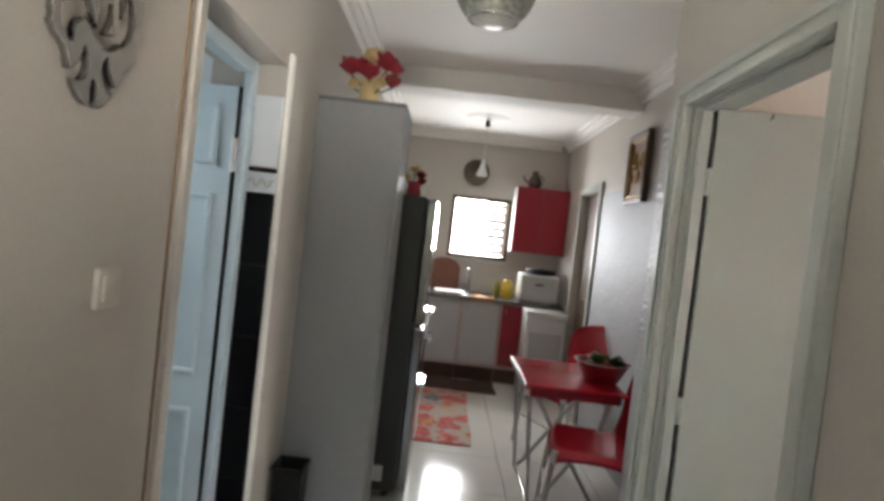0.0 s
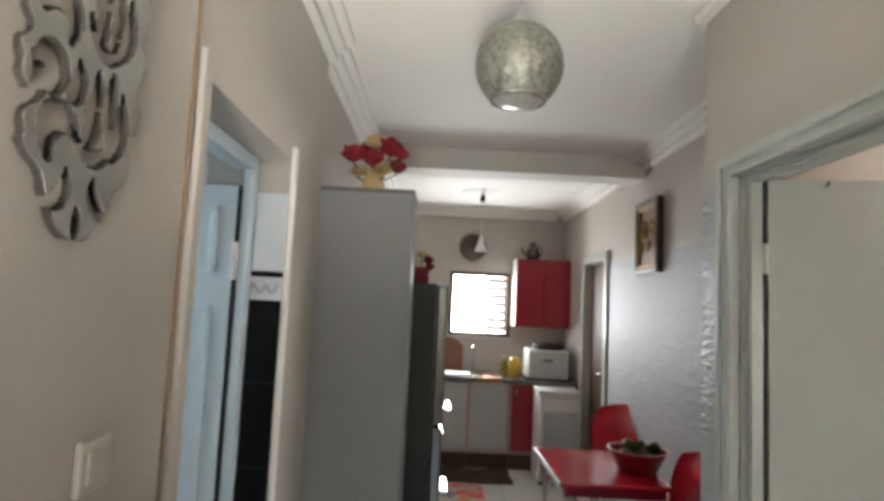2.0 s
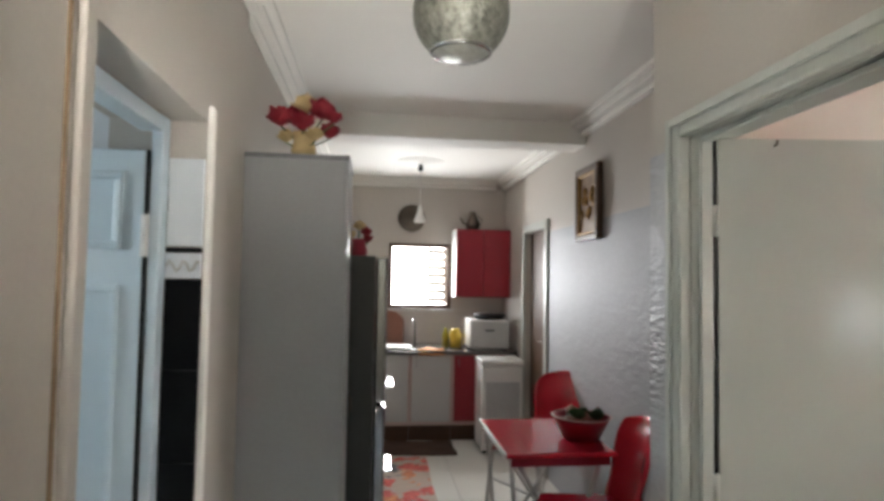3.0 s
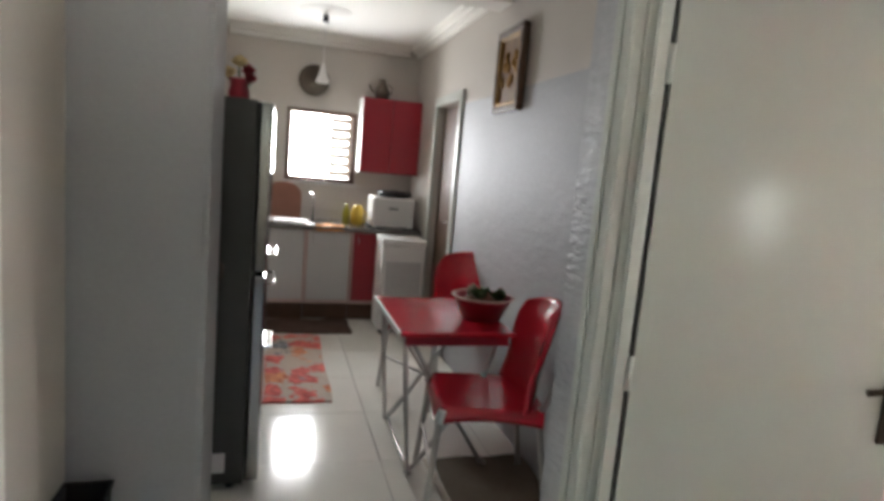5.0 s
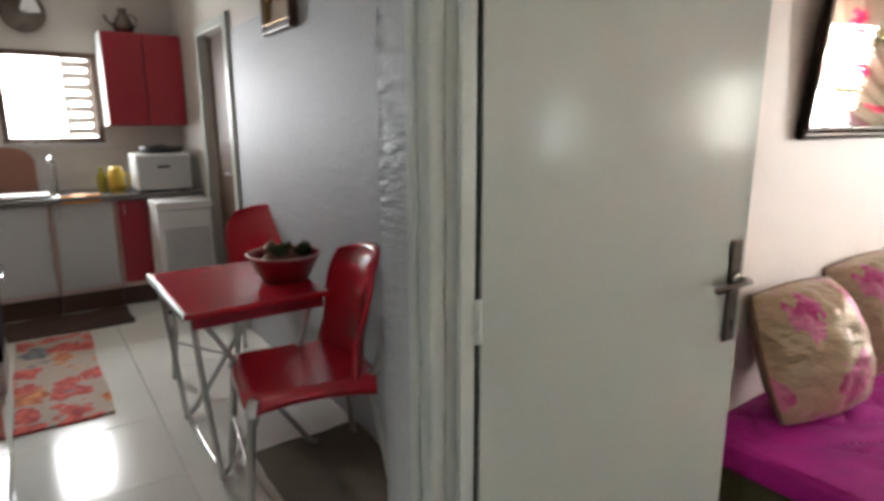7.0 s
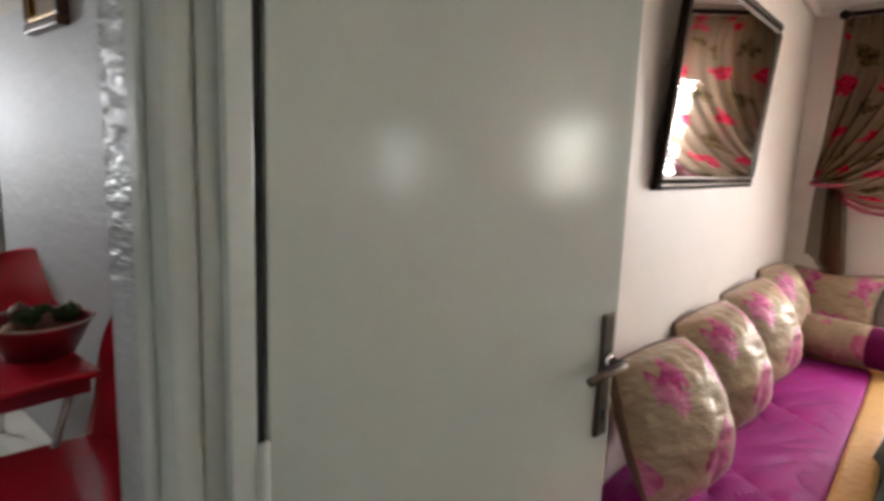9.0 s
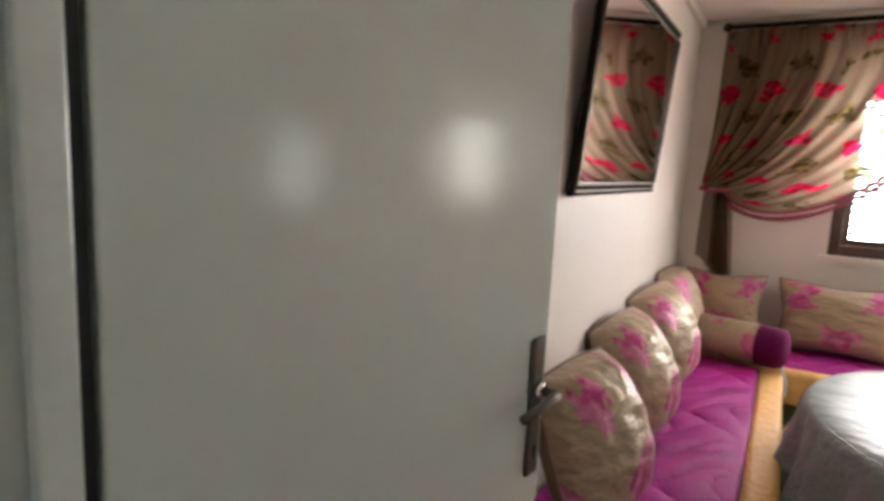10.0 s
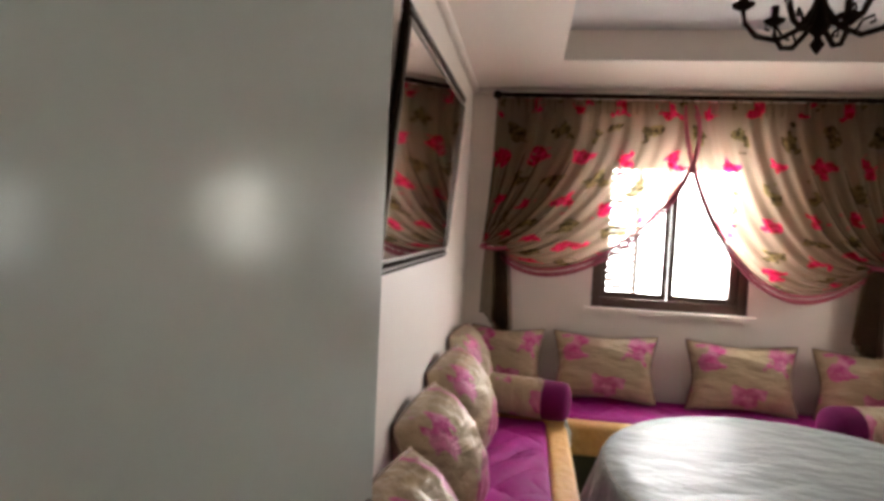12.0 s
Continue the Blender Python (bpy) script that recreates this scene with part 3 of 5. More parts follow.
# its leaf, standing open into the room, built along +x and then turned
leaf = thing("door_leaf", (0.812, 1.972, 0.012), "grey gloss painted flush door standing open, with a bronze lever handle", "door")
LW = 0.786
ORIGIN[leaf.name] = Vector()
part("panel", box(B(), 0.0, LW, 0.0, 0.04, 0, 2.02, 0.003), LEAF_PAINT, leaf)
for zz in (0.28, 1.02, 1.78):
    part("hinge", rod(B(), (-0.01, 0.002, zz - 0.045), (-0.01, 0.002, zz + 0.045), 0.011, seg=12), FRAME_PAINT, leaf, smooth=True)
part("hook", pipe(B(), [(0.16, -0.001, 2.0), (0.16, -0.014, 2.0), (0.16, -0.018, 2.012)], 0.0035, 6), BRONZE, leaf, "small bent nail")
part("shadow_joint", box(B(), -0.016, -0.004, 0.004, 0.036, 0.0, 2.02), DARK_GAP, leaf)
hx = LW - 0.04
plate = part("handle_plate", box(B(), hx - 0.021, hx + 0.021, -0.009, 0.0, 0.85, 1.12, 0.006, 3), BRONZE, leaf, "dark bronze handle plate")
bm = B()
rod(bm, (hx, -0.009, 1.02), (hx, -0.05, 1.02), 0.009)
pipe(bm, [(hx, -0.05, 1.02), (hx - 0.03, -0.052, 1.021), (hx - 0.07, -0.05, 1.014), (hx - 0.115, -0.046, 1.008)], 0.0085, 10)
part("lever", bm, BRONZE, plate, smooth=True)
part("latch_knob", rod(B(), (hx, -0.009, 1.02), (hx, -0.02, 1.02), 0.017, 0.014), CHROME, plate, "worn bright ring", smooth=True)
part("keyhole", box(B(), hx - 0.004, hx + 0.004, -0.0105, -0.008, 0.885, 0.91, 0.001), BLACK_PLASTIC, plate)
leaf.rotation_euler = (0, 0, radians(-8.05))

# bathroom: tiled reveal, PVC frame, leaf open inwards
d2 = thing("door_2", (-0.85, 1.87, 0), "pale blue-white bathroom door frame in a tiled reveal", "door frame", kind="structure")
bm = B()
box(bm, -0.673, -0.655, 1.425, 1.466, 0, 2.12, 0.005)
part("architrave", bm, WALL, d2)
part("corner_bead", box(B(), -0.676, -0.656, 2.203, 2.245, 0, 2.12, 0.006), CEIL, d2, "white painted corner bead")
bm = B()
box(bm, -0.808, -0.776, 2.14, 2.2, 0, 2.07, 0.005), box(bm, -0.84, -0.776, 1.47, 1.52, 0, 2.07, 0.005), box(bm, -0.84, -0.776, 1.52, 2.14, 2.02, 2.067, 0.005)
part("frame", bm, BATH_DOOR, d2)
for k in range(6):
    part("tile", box(B(), -0.774, -0.672, 2.188, 2.2, 0.0 + k * 0.2665, 0.266 + k * 0.2665, 0.003), BLACK_TILE, d2, "glossy black tile")
part("border_tile", box(B(), -0.774, -0.672, 2.186, 2.2, 1.6, 1.675, 0.003), WHITE_TILE, d2, "white border tile with a grey scroll")
part("border_line", box(B(), -0.774, -0.672, 2.184, 2.2, 1.678, 1.69, 0.002), BLACK_TILE, d2)
part("scroll", pipe(B(), [(-0.77 + 0.0095 * k, 2.1855, 1.637 + 0.016 * math.sin(k * 1.5)) for k in range(11)], 0.005, 6), STEEL, d2)
part("upper_tile", box(B(), -0.774, -0.672, 2.188, 2.2, 1.695, 1.955, 0.003), WHITE_TILE, d2)
bl = thing("bathroom_door_leaf", (-0.81, 2.19, 0), "pale blue-white panelled bathroom door standing open", "door")
part("panel", box(B(), -1.46, -0.818, 2.135, 2.17, 0.01, 1.965, 0.004), BATH_DOOR, bl)
for z0, z1 in ((0.12, 0.8), (0.92, 1.58), (1.68, 1.9)):
    bm = B()
    for a, b, c, d in ((-1.39, -0.875, z0, z0 + 0.022), (-1.39, -0.875, z1 - 0.022, z1), (-1.39, -1.368, z0 + 0.022, z1 - 0.022), (-0.897, -0.875, z0 + 0.022, z1 - 0.022)):
        box(bm, a, b, 2.118, 2.137, c, d, 0.007)
    part("moulding", bm, BATH_DOOR, bl)
for zz in (0.3, 1.72):
    part("hinge", rod(B(), (-0.812, 2.128, zz - 0.06), (-0.812, 2.128, zz + 0.06), 0.011), WHITE_PLASTIC, bl)
part("seal", box(B(), -0.817, -0.809, 2.134, 2.166, 0.01, 1.965), BLACK_PLASTIC, bl)

# kitchen side doorway with a dark leaf ajar
d3 = thing("door_3", (1.28, 5.56, 0), "cream painted kitchen side-door frame with a dark brown door inside", "door frame", kind="structure")
bm = B()
box(bm, 1.25, 1.28, 5.14, 5.22, 0, 2.13, 0.006), box(bm, 1.25, 1.28, 5.9, 5.97, 0, 2.13, 0.006), box(bm, 1.25, 1.28, 5.22, 5.9, 2.06, 2.13, 0.006)
part("architrave", bm, FRAME_PAINT, d3)
dl = part("leaf", box(B(), 1.33, 1.37, 5.22, 5.9, 0.01, 2.05, 0.004), BROWN_WOOD, d3, "dark brown door")
bm = B()
box(bm, 1.318, 1.33, 5.4, 5.43, 0.97, 1.15, 0.003)
pipe(bm, [(1.325, 5.415, 1.075), (1.285, 5.415, 1.075), (1.28, 5.45, 1.075), (1.28, 5.53, 1.073)], 0.009)
part("lever", bm, CHROME, dl, "bright lever handle", smooth=True)

# ---- corridor ----
# tall grey cabinet
cab = thing("tall_cabinet", (-0.48, 2.9, 0), "tall plain grey laminate cupboard with a dark edge", "cupboard")
part("side_panel", box(B(), -0.682, -0.292, 2.7, 2.718, 0.06, 2.07, 0.002), CAB_GREY, cab)
part("carcass", box(B(), -0.682, -0.295, 2.718, 3.08, 0.06, 2.07, 0.002), CAB_GREY, cab)
part("top_board", box(B(), -0.69, -0.272, 2.693, 3.09, 2.07, 2.088, 0.003), CAB_EDGE, cab, "dark grey top board")
cd = part("door", box(B(), -0.294, -0.274, 2.698, 3.085, 0.07, 2.066, 0.004), CAB_GREY, cab)
part("handle", pipe(B(), [(-0.274, 3.05, 1.02), (-0.258, 3.05, 1.025), (-0.258, 3.05, 1.075), (-0.274, 3.05, 1.08)], 0.005), BRONZE, cd, "small dark pull", smooth=True)
part("plinth", box(B(), -0.675, -0.3, 2.71, 3.07, 0.0, 0.06), CAB_EDGE, cab)

# black box at its foot
bx_t = thing("black_bin", (-0.59, 2.57, 0), "small black plastic bin beside the cupboard", "bin")
bm = B()
lathe(bm, (-0.59, 2.575, 0), [(0.0, 0.004), (0.075, 0.004), (0.09, 0.425), (0.096, 0.435), (0.096, 0.45), (0.086, 0.45), (0.072, 0.02), (0.0, 0.02)], 4)
bmesh.ops.rotate(bm, verts=bm.verts, cent=(-0.59, 2.575, 0), matrix=Matrix.Rotation(radians(45), 3, "Z"))
part("body", bm, BLACK_PLASTIC, bx_t)
part("rim", pipe(B(), [(-0.656, 2.509, 0.448), (-0.524, 2.509, 0.448), (-0.524, 2.641, 0.448), (-0.656, 2.641, 0.448), (-0.656, 2.509, 0.448)], 0.007), BLACK_PLASTIC, bx_t)


def blossom(at, r, n, seed):
    """A silk blossom of overlapping cupped petals."""
    rnd = random.Random(seed)
    bm = B()
    for k in range(n):
        tilt = 0.25 + 1.1 * k / n
        a = k * 2.4 + rnd.uniform(-0.2, 0.2)
        L = r * rnd.uniform(0.8, 1.1)
        rot = Matrix.Rotation(a, 3, "Z") @ Matrix.Rotation(-tilt, 3, "Y")

        def place(u, v):
            s, q = u, 2 * v - 1
            w = L * 0.62 * math.sin(math.pi * min(s * 0.86 + 0.08, 1)) * q
            return Vector(at) + rot @ Vector((L * 0.25 * s * s + 0.12 * L * q * q, w, L * s))
        sheet(bm, 5, 4, place)
    bmesh.ops.remove_doubles(bm, verts=bm.verts, dist=0.0004)
    return bm


def bouquet(name, at, pot_mat, spec, label, s=1.0):
    t = thing(name, at, label, "artificial flowers")
    pot = part("vase", lathe(B(), at, [(0.0, 0.0), (0.045 * s, 0.0), (0.05 * s, 0.03 * s), (0.04 * s, 0.07 * s), (0.048 * s, 0.1 * s), (0.04 * s, 0.1 * s), (0.03 * s, 0.06 * s), (0.0, 0.05 * s)], 18), pot_mat, t, smooth=True)
    for k, (dx, dy, dz, r, m) in enumerate(spec):
        p = (at[0] + dx * s, at[1] + dy * s, at[2] + dz * s)
        part("stem", pipe(B(), [(at[0], at[1], at[2] + 0.06 * s), (at[0] + dx * s * 0.4, at[1] + dy * s * 0.4, at[2] + dz * s * 0.6), p], 0.004, 6), GREEN_LEAF, t)
        part("blossom", blossom(p, r * s, 14, k), m, t, smooth=True)
    return t


R_, C_ = PETAL_RED, PETAL_CREAM
bouquet("flower_vase", (-0.46, 2.78, 2.088), PETAL_CREAM, [(-0.09, -0.02, 0.12, 0.075, R_), (0.07, 0, 0.16, 0.08, R_), (0.0, 0.03, 0.19, 0.075, C_), (0.0, -0.05, 0.1, 0.07, R_), (0.1, 0.03, 0.09, 0.06, R_), (-0.04, 0.05, 0.17, 0.06, R_), (-0.07, 0, 0.06, 0.05, C_), (0.05, -0.05, 0.06, 0.05, C_), (0.12, -0.02, 0.14, 0.045, R_)], "crimson and cream silk roses in a small cream vase")


# openwork plaque: letter-like slots cut from a plate
def stroke_near(y, z, strokes):
    """Whether a place on the wall lies inside one of the curved strokes (centre, length, angle, bend, width)."""
    for cy, cz, length, angle, bend, w in strokes:
        if abs(y - cy) > length or abs(z - cz) > length:
            continue
        for k in range(9):
            q = k / 8
            a = radians(angle) + bend * (q - 0.5)
            dy, dz = y - cy - (q - 0.5) * length * math.cos(a), z - cz - (q - 0.5) * length * math.sin(a)
            if dy * dy + dz * dz < (w / 2 * (0.45 + 0.55 * math.sin(math.pi * q)) * (1.15 - 0.35 * q)) ** 2:
                return True
    return False


pl = thing("wall_plaque", (-0.67, 1.055, 1.67), "silvered openwork calligraphy plaque with cut edges darkened as shade", "wall decoration")
py_, pz_ = 1.055, 2.06
slots = []
for r in range(4):
    zz, f = pz_ + 0.27 - 0.155 * r, 1 if r % 2 else -1
    slots += [(py_ + 0.02, zz, 0.1, 84, 0.2 * f, 0.024), (py_ + 0.055, zz + 0.006, 0.11, 93, -0.2 * f, 0.022), (py_ + 0.09, zz - 0.01, 0.1, 82, 0.5, 0.02)]
    slots += [(py_ - 0.07, zz + 0.03, 0.07, 145 - 25 * (r % 2), 2.2, 0.026), (py_ - 0.06, zz - 0.035, 0.1, 24 * f, -1.8, 0.026), (py_ - 0.02, zz + 0.02, 0.06, 72, 0.9, 0.02)]
    slots += [(py_ - 0.1, zz, 0.06, 96, 0.9, 0.016), (py_ + 0.03, zz - 0.07, 0.11, 8 * f, 1.2, 0.015)]
slots += [(py_ - 0.034, pz_ - 0.325, 0.06, 60, 0.9, 0.016), (py_ + 0.034, pz_ - 0.325, 0.06, 120, -0.9, 0.016), (py_, pz_ - 0.36, 0.04, 90, 0.2, 0.012)]


def in_plaque(y, z, grow=0.0):
    s = (z - pz_) / (0.385 + grow)
    if abs(s) > 1:
        return False
    a = math.asin(s)
    w = (0.134 + 0.009 * math.sin(26 * s + 1) + 0.005 * math.sin(57 * s)) * math.cos(a) ** 0.55
    w *= 1 - 0.5 * max(0.0, -s - 0.72) / 0.28
    return abs(y - py_) < w + grow


CELL = 0.0032
# the backing's dark colour stands in for shade inside the slots
for nm, x0, x1, m, lb, grow, cut in (("backing", -0.669, -0.66, PEWTER_EDGE_SHADED, "cut edge darkened as slot shade", 0.002, 0.8), ("plate", -0.66, -0.657, PEWTER, "", 0.0, 1.0)):
    bm, seen = B(), {}
    thin = [(a, b, c, d, e, w * cut * 1.95) for a, b, c, d, e, w in slots]
    for i in range(-54, 55):
        for j in range(-132, 133):
            y, z = py_ + i * CELL, pz_ + j * CELL
            if in_plaque(y, z, grow) and not stroke_near(y, z, thin):
                q = []
                for di, dj in ((0, 0), (1, 0), (1, 1), (0, 1)):
                    key = (i + di, j + dj)
                    if key not in seen:
                        seen[key] = bm.verts.new((x0, py_ + (key[0] - 0.5) * CELL, pz_ + (key[1] - 0.5) * CELL))
                    q.append(seen[key])
                bm.faces.new(q)
    for _ in range(3):
        bmesh.ops.smooth_vert(bm, verts=[v for v in bm.verts if v.is_boundary], factor=0.5, use_axis_y=True, use_axis_z=True)
    r = bmesh.ops.extrude_face_region(bm, geom=bm.faces[:])
    bmesh.ops.translate(bm, verts=[v for v in r["geom"] if isinstance(v, bmesh.types.BMVert)], vec=(x1 - x0, 0, 0))
    part(nm, bm, m, pl, lb)
sw = thing("light_switch", (-0.67, 1.165, 1.35), "cream plastic light switch", "light switch")
part("plate", box(B(), -0.67, -0.658, 1.125, 1.205, 1.31, 1.39, 0.004), SWITCH, sw)
part("rocker", box(B(), -0.66, -0.653, 1.14, 1.19, 1.325, 1.375, 0.003), SWITCH, sw)
single("wall_cable", pipe(B(), [(-0.667, 1.405, 0.02), (-0.667, 1.402, 1.2), (-0.667, 1.397, 1.9), (-0.667, 1.398, 2.25)], 0.0045, 6), mat("brown_cable", (0.22, 0.15, 0.09), 0.5), "thin brown cable run up the wall", "cable")

# pendant globe of the corridor
GX, GY, GZ, GR = 0.042, 1.865, 2.296, 0.125
pg = thing("pendant_lamp", (GX, GY, 2.16), "mottled silver mercury-glass globe pendant lamp", "pendant lamp")
g = [(GR * math.cos(radians(a)), GR * math.sin(radians(a))) for a in range(-52, 88, 7)] + [(0.018, GR)]
part("globe", lathe(B(), (GX, GY, GZ), g, 40), MERCURY, pg, smooth=True)
low = GZ - GR * math.sin(radians(52))
part("rim", lathe(B(), (GX, GY, low), [(0.072, 0.003), (0.079, 0.004), (0.08, -0.005), (0.073, -0.008), (0.07, -0.002), (0.072, 0.003)], 40), CHROME, pg, smooth=True)
part("diffuser", lathe(B(), (GX, GY, low), [(0.072, 0.0), (0.06, -0.01), (0.04, -0.017), (0.02, -0.02), (0.001, -0.021)], 40), PALE_MERCURY, pg, "pale mottled glass foot", smooth=True)
bm = B()
rod(bm, (GX, GY, 2.418), (GX, GY, 2.455), 0.02, 0.01)
rod(bm, (GX, GY, 2.455), (GX, GY, TOP - 0.02), 0.0025, seg=6)
part("cord", bm, STEEL, pg)
part("canopy", rod(B(), (GX, GY, TOP - 0.03), (GX, GY, TOP), 0.025, 0.05, 20), WHITE_PLASTIC, pg)

# framed picture on the kitchen wall, its foot standing off a little
pc = thing("framed_picture", (1.27, 4.18, 1.88), "dark relief picture in a carved brown-gilt frame", "picture")
fx, pa, pb, pz0, pz1 = 1.226, 3.975, 4.385, 1.885, 2.385
for a, b, c, d in ((pa, pb, pz0, pz0 + 0.04), (pa, pb, pz1 - 0.04, pz1), (pa, pa + 0.04, pz0 + 0.04, pz1 - 0.04), (pb - 0.04, pb, pz0 + 0.04, pz1 - 0.04)):
    part("frame_bar", box(B(), fx, 1.271, a, b, c, d, 0.009, 3), BROWN_WOOD, pc)
bm = B()
for a, b, c, d in ((pa + 0.045, pb - 0.045, pz0 + 0.045, pz0 + 0.06), (pa + 0.045, pb - 0.045, pz1 - 0.06, pz1 - 0.045), (pa + 0.045, pa + 0.06, pz0 + 0.06, pz1 - 0.06), (pb - 0.06, pb - 0.045, pz0 + 0.06, pz1 - 0.06)):
    box(bm, fx + 0.006, 1.265, a, b, c, d, 0.004)
part("slip", bm, GILT, pc, "gilt inner slip")
part("canvas", box(B(), 1.252, 1.262, pa + 0.05, pb - 0.05, pz0 + 0.05, pz1 - 0.05), PAINTING, pc, "dark brown relief picture")
bm = B()
for k in range(9):
    lathe(bm, (1.248, pa + 0.09 + 0.028 * k, 2.13 + 0.08 * math.sin(k * 1.3)), [(0, -0.03), (0.012, -0.02), (0.018, 0), (0.012, 0.03), (0, 0.04)], 8)
part("relief", bm, GILT, pc, "gilded relief motifs", smooth=True)

# ---- kitchen ----
fr = thing("refrigerator", (-0.4, 3.62, 0), "tall dark grey refrigerator with bright level handles", "refrigerator")
part("body", box(B(), -0.69, -0.16, 3.3, 3.95, 0.04, 1.72, 0.008), FRIDGE_SIDE, fr)
for z0, z1, hz in ((0.05, 0.985, 0.66), (1.0, 1.715, 1.07)):
    dr = part("door", box(B(), -0.158, -0.1, 3.302, 3.948, z0, z1, 0.012, 3), FRIDGE_FRONT, fr, "dark inox door")
    part("handle", box(B(), -0.102, -0.062, 3.34, 3.58, hz - 0.009, hz + 0.009, 0.005, 3), CHROME, dr, "bright level handle")
part("display", box(B(), -0.101, -0.097, 3.45, 3.6, 1.3, 1.42, 0.002), BLACK_TILE, fr, "small dark display panel")
for px in (-0.62, -0.22):
    for py in (3.37, 3.88):
        part("foot", rod(B(), (px, py, 0), (px, py, 0.045), 0.02), BLACK_PLASTIC, fr)
part("service_label", box(B(), -0.31, -0.24, 3.298, 3.302, 0.1, 0.19, 0.0), WHITE_PLASTIC, fr, "white paper label")
bouquet("flower_pot", (-0.25, 3.45, 1.72), RED_DARK, [(-0.05, 0, 0.1, 0.05, C_), (0.04, 0.02, 0.12, 0.05, R_), (0.0, -0.03, 0.15, 0.05, C_), (0.05, -0.02, 0.08, 0.045, R_)], "small pot of cream and red silk flowers", 0.9)
single("green_box", box(B(), -0.42, -0.33, 3.45, 3.57, 1.72, 1.82, 0.006), mat("pale_green_card", (0.3, 0.42, 0.18), 0.6), "pale green cardboard box on the refrigerator", "box")

# gas cooker beyond the refrigerator
ck = thing("gas_cooker", (-0.42, 4.95, 0), "white enamel gas cooker with chrome rail and knobs", "cooker")
part("body", box(B(), -0.69, -0.14, 4.62, 5.2, 0.05, 0.88, 0.006), WHITE_LAM, ck)
od = part("oven_door", box(B(), -0.14, -0.11, 4.65, 5.17, 0.25, 0.7, 0.006), BLACK_TILE, ck, "black glass oven door")
part("rail", pipe(B(), [(-0.11, 4.7, 0.66), (-0.07, 4.7, 0.66), (-0.07, 5.12, 0.66), (-0.11, 5.12, 0.66)], 0.009), CHROME, od, "chrome rail", smooth=True)
part("hob", box(B(), -0.69, -0.11, 4.62, 5.2, 0.88, 0.9, 0.005), CHROME, ck, "bright steel hob")
for k in range(4):
    part("knob", rod(B(), (-0.14, 4.72 + 0.13 * k, 0.79), (-0.105, 4.72 + 0.13 * k, 0.79), 0.021, 0.017, 16), CHROME, ck)
for px in (-0.54, -0.27):
    for py in (4.76, 5.05):
        part("burner", lathe(B(), (px, py, 0.9), [(0.0, 0.02), (0.035, 0.02), (0.045, 0.008), (0.05, 0.0)], 16), BLACK_PLASTIC, ck)
        part("pan_support", pipe(B(), [(px - 0.1, py, 0.902), (px - 0.09, py, 0.93), (px + 0.09, py, 0.93), (px + 0.1, py, 0.902)], 0.005, 6), BLACK_PLASTIC, ck)
part("drawer", box(B(), -0.14, -0.115, 4.65, 5.17, 0.08, 0.23, 0.005), WHITE_LAM, ck)

# base units, worktop, sink
def unit(x0, x1, material, label, doors=1, y0=6.22):
    t = thing("base_cabinet", ((x0 + x1) / 2, 6.55, 0), label, "cabinet")
    part("body", box(B(), x0 + 0.002, x1 - 0.002, y0 + 0.02, 6.86, 0.16, 0.86, 0.002), PINK_EDGE, t, "pinkish beige carcass")
    part("plinth", box(B(), x0 + 0.002, x1 - 0.002, y0 + 0.08, 6.86, 0, 0.16), BROWN_WOOD, t, "dark brown plinth")
    w = (x1 - x0) / doors
    for k in range(doors):
        d = part("door", box(B(), x0 + k * w + 0.02, x0 + (k + 1) * w - 0.02, y0, y0 + 0.019, 0.2, 0.85, 0.004), material, t)
        part("handle", pipe(B(), [(x0 + k * w + 0.06, y0, 0.74), (x0 + k * w + 0.06, y0 - 0.025, 0.745), (x0 + k * w + 0.06, y0 - 0.025, 0.82), (x0 + k * w + 0.06, y0, 0.825)], 0.005), CHROME, d, smooth=True)
    return t


unit(-0.2, 0.2, WHITE_LAM, "white laminate kitchen base cabinet under the sink")
unit(0.2, 0.62, WHITE_LAM, "white laminate kitchen base cabinet")
unit(0.62, 0.98, RED_LAM, "red laminate kitchen base cabinet")
unit(-0.69, -0.2, WHITE_LAM, "white laminate corner base cabinet")
unit(0.98, 1.27, RED_LAM, "narrow red laminate kitchen base cabinet")
wt = thing("worktop", (0.3, 6.5, 0.86), "dark granite kitchen worktop with a steel sink", "worktop")
part("slab", box(B(), -0.69, 1.27, 6.19, 6.875, 0.86, 0.9, 0.006), COUNTER, wt)
bm = B()
box(bm, -0.2, 0.28, 6.28, 6.78, 0.9, 0.908, 0.003)
part("sink_rim", bm, CHROME, wt, "bright steel sink rim")
bm = lathe(B(), (0.05, 6.53, 0.908), [(0.17, 0.002), (0.16, -0.001), (0.0, -0.001)], 24)
part("basin", bm, STEEL, wt)
part("tap", pipe(B(), [(0.28, 6.8, 0.9), (0.28, 6.8, 1.12), (0.27, 6.75, 1.17), (0.25, 6.66, 1.17), (0.25, 6.62, 1.14)], 0.012, 10), CHROME, wt, "chrome tap", smooth=True)
shell("splashback", [(-0.69, 1.27, 6.872, 6.88, 0.9, 1.25)], TILE_WALL, "grey-beige tiled splashback")

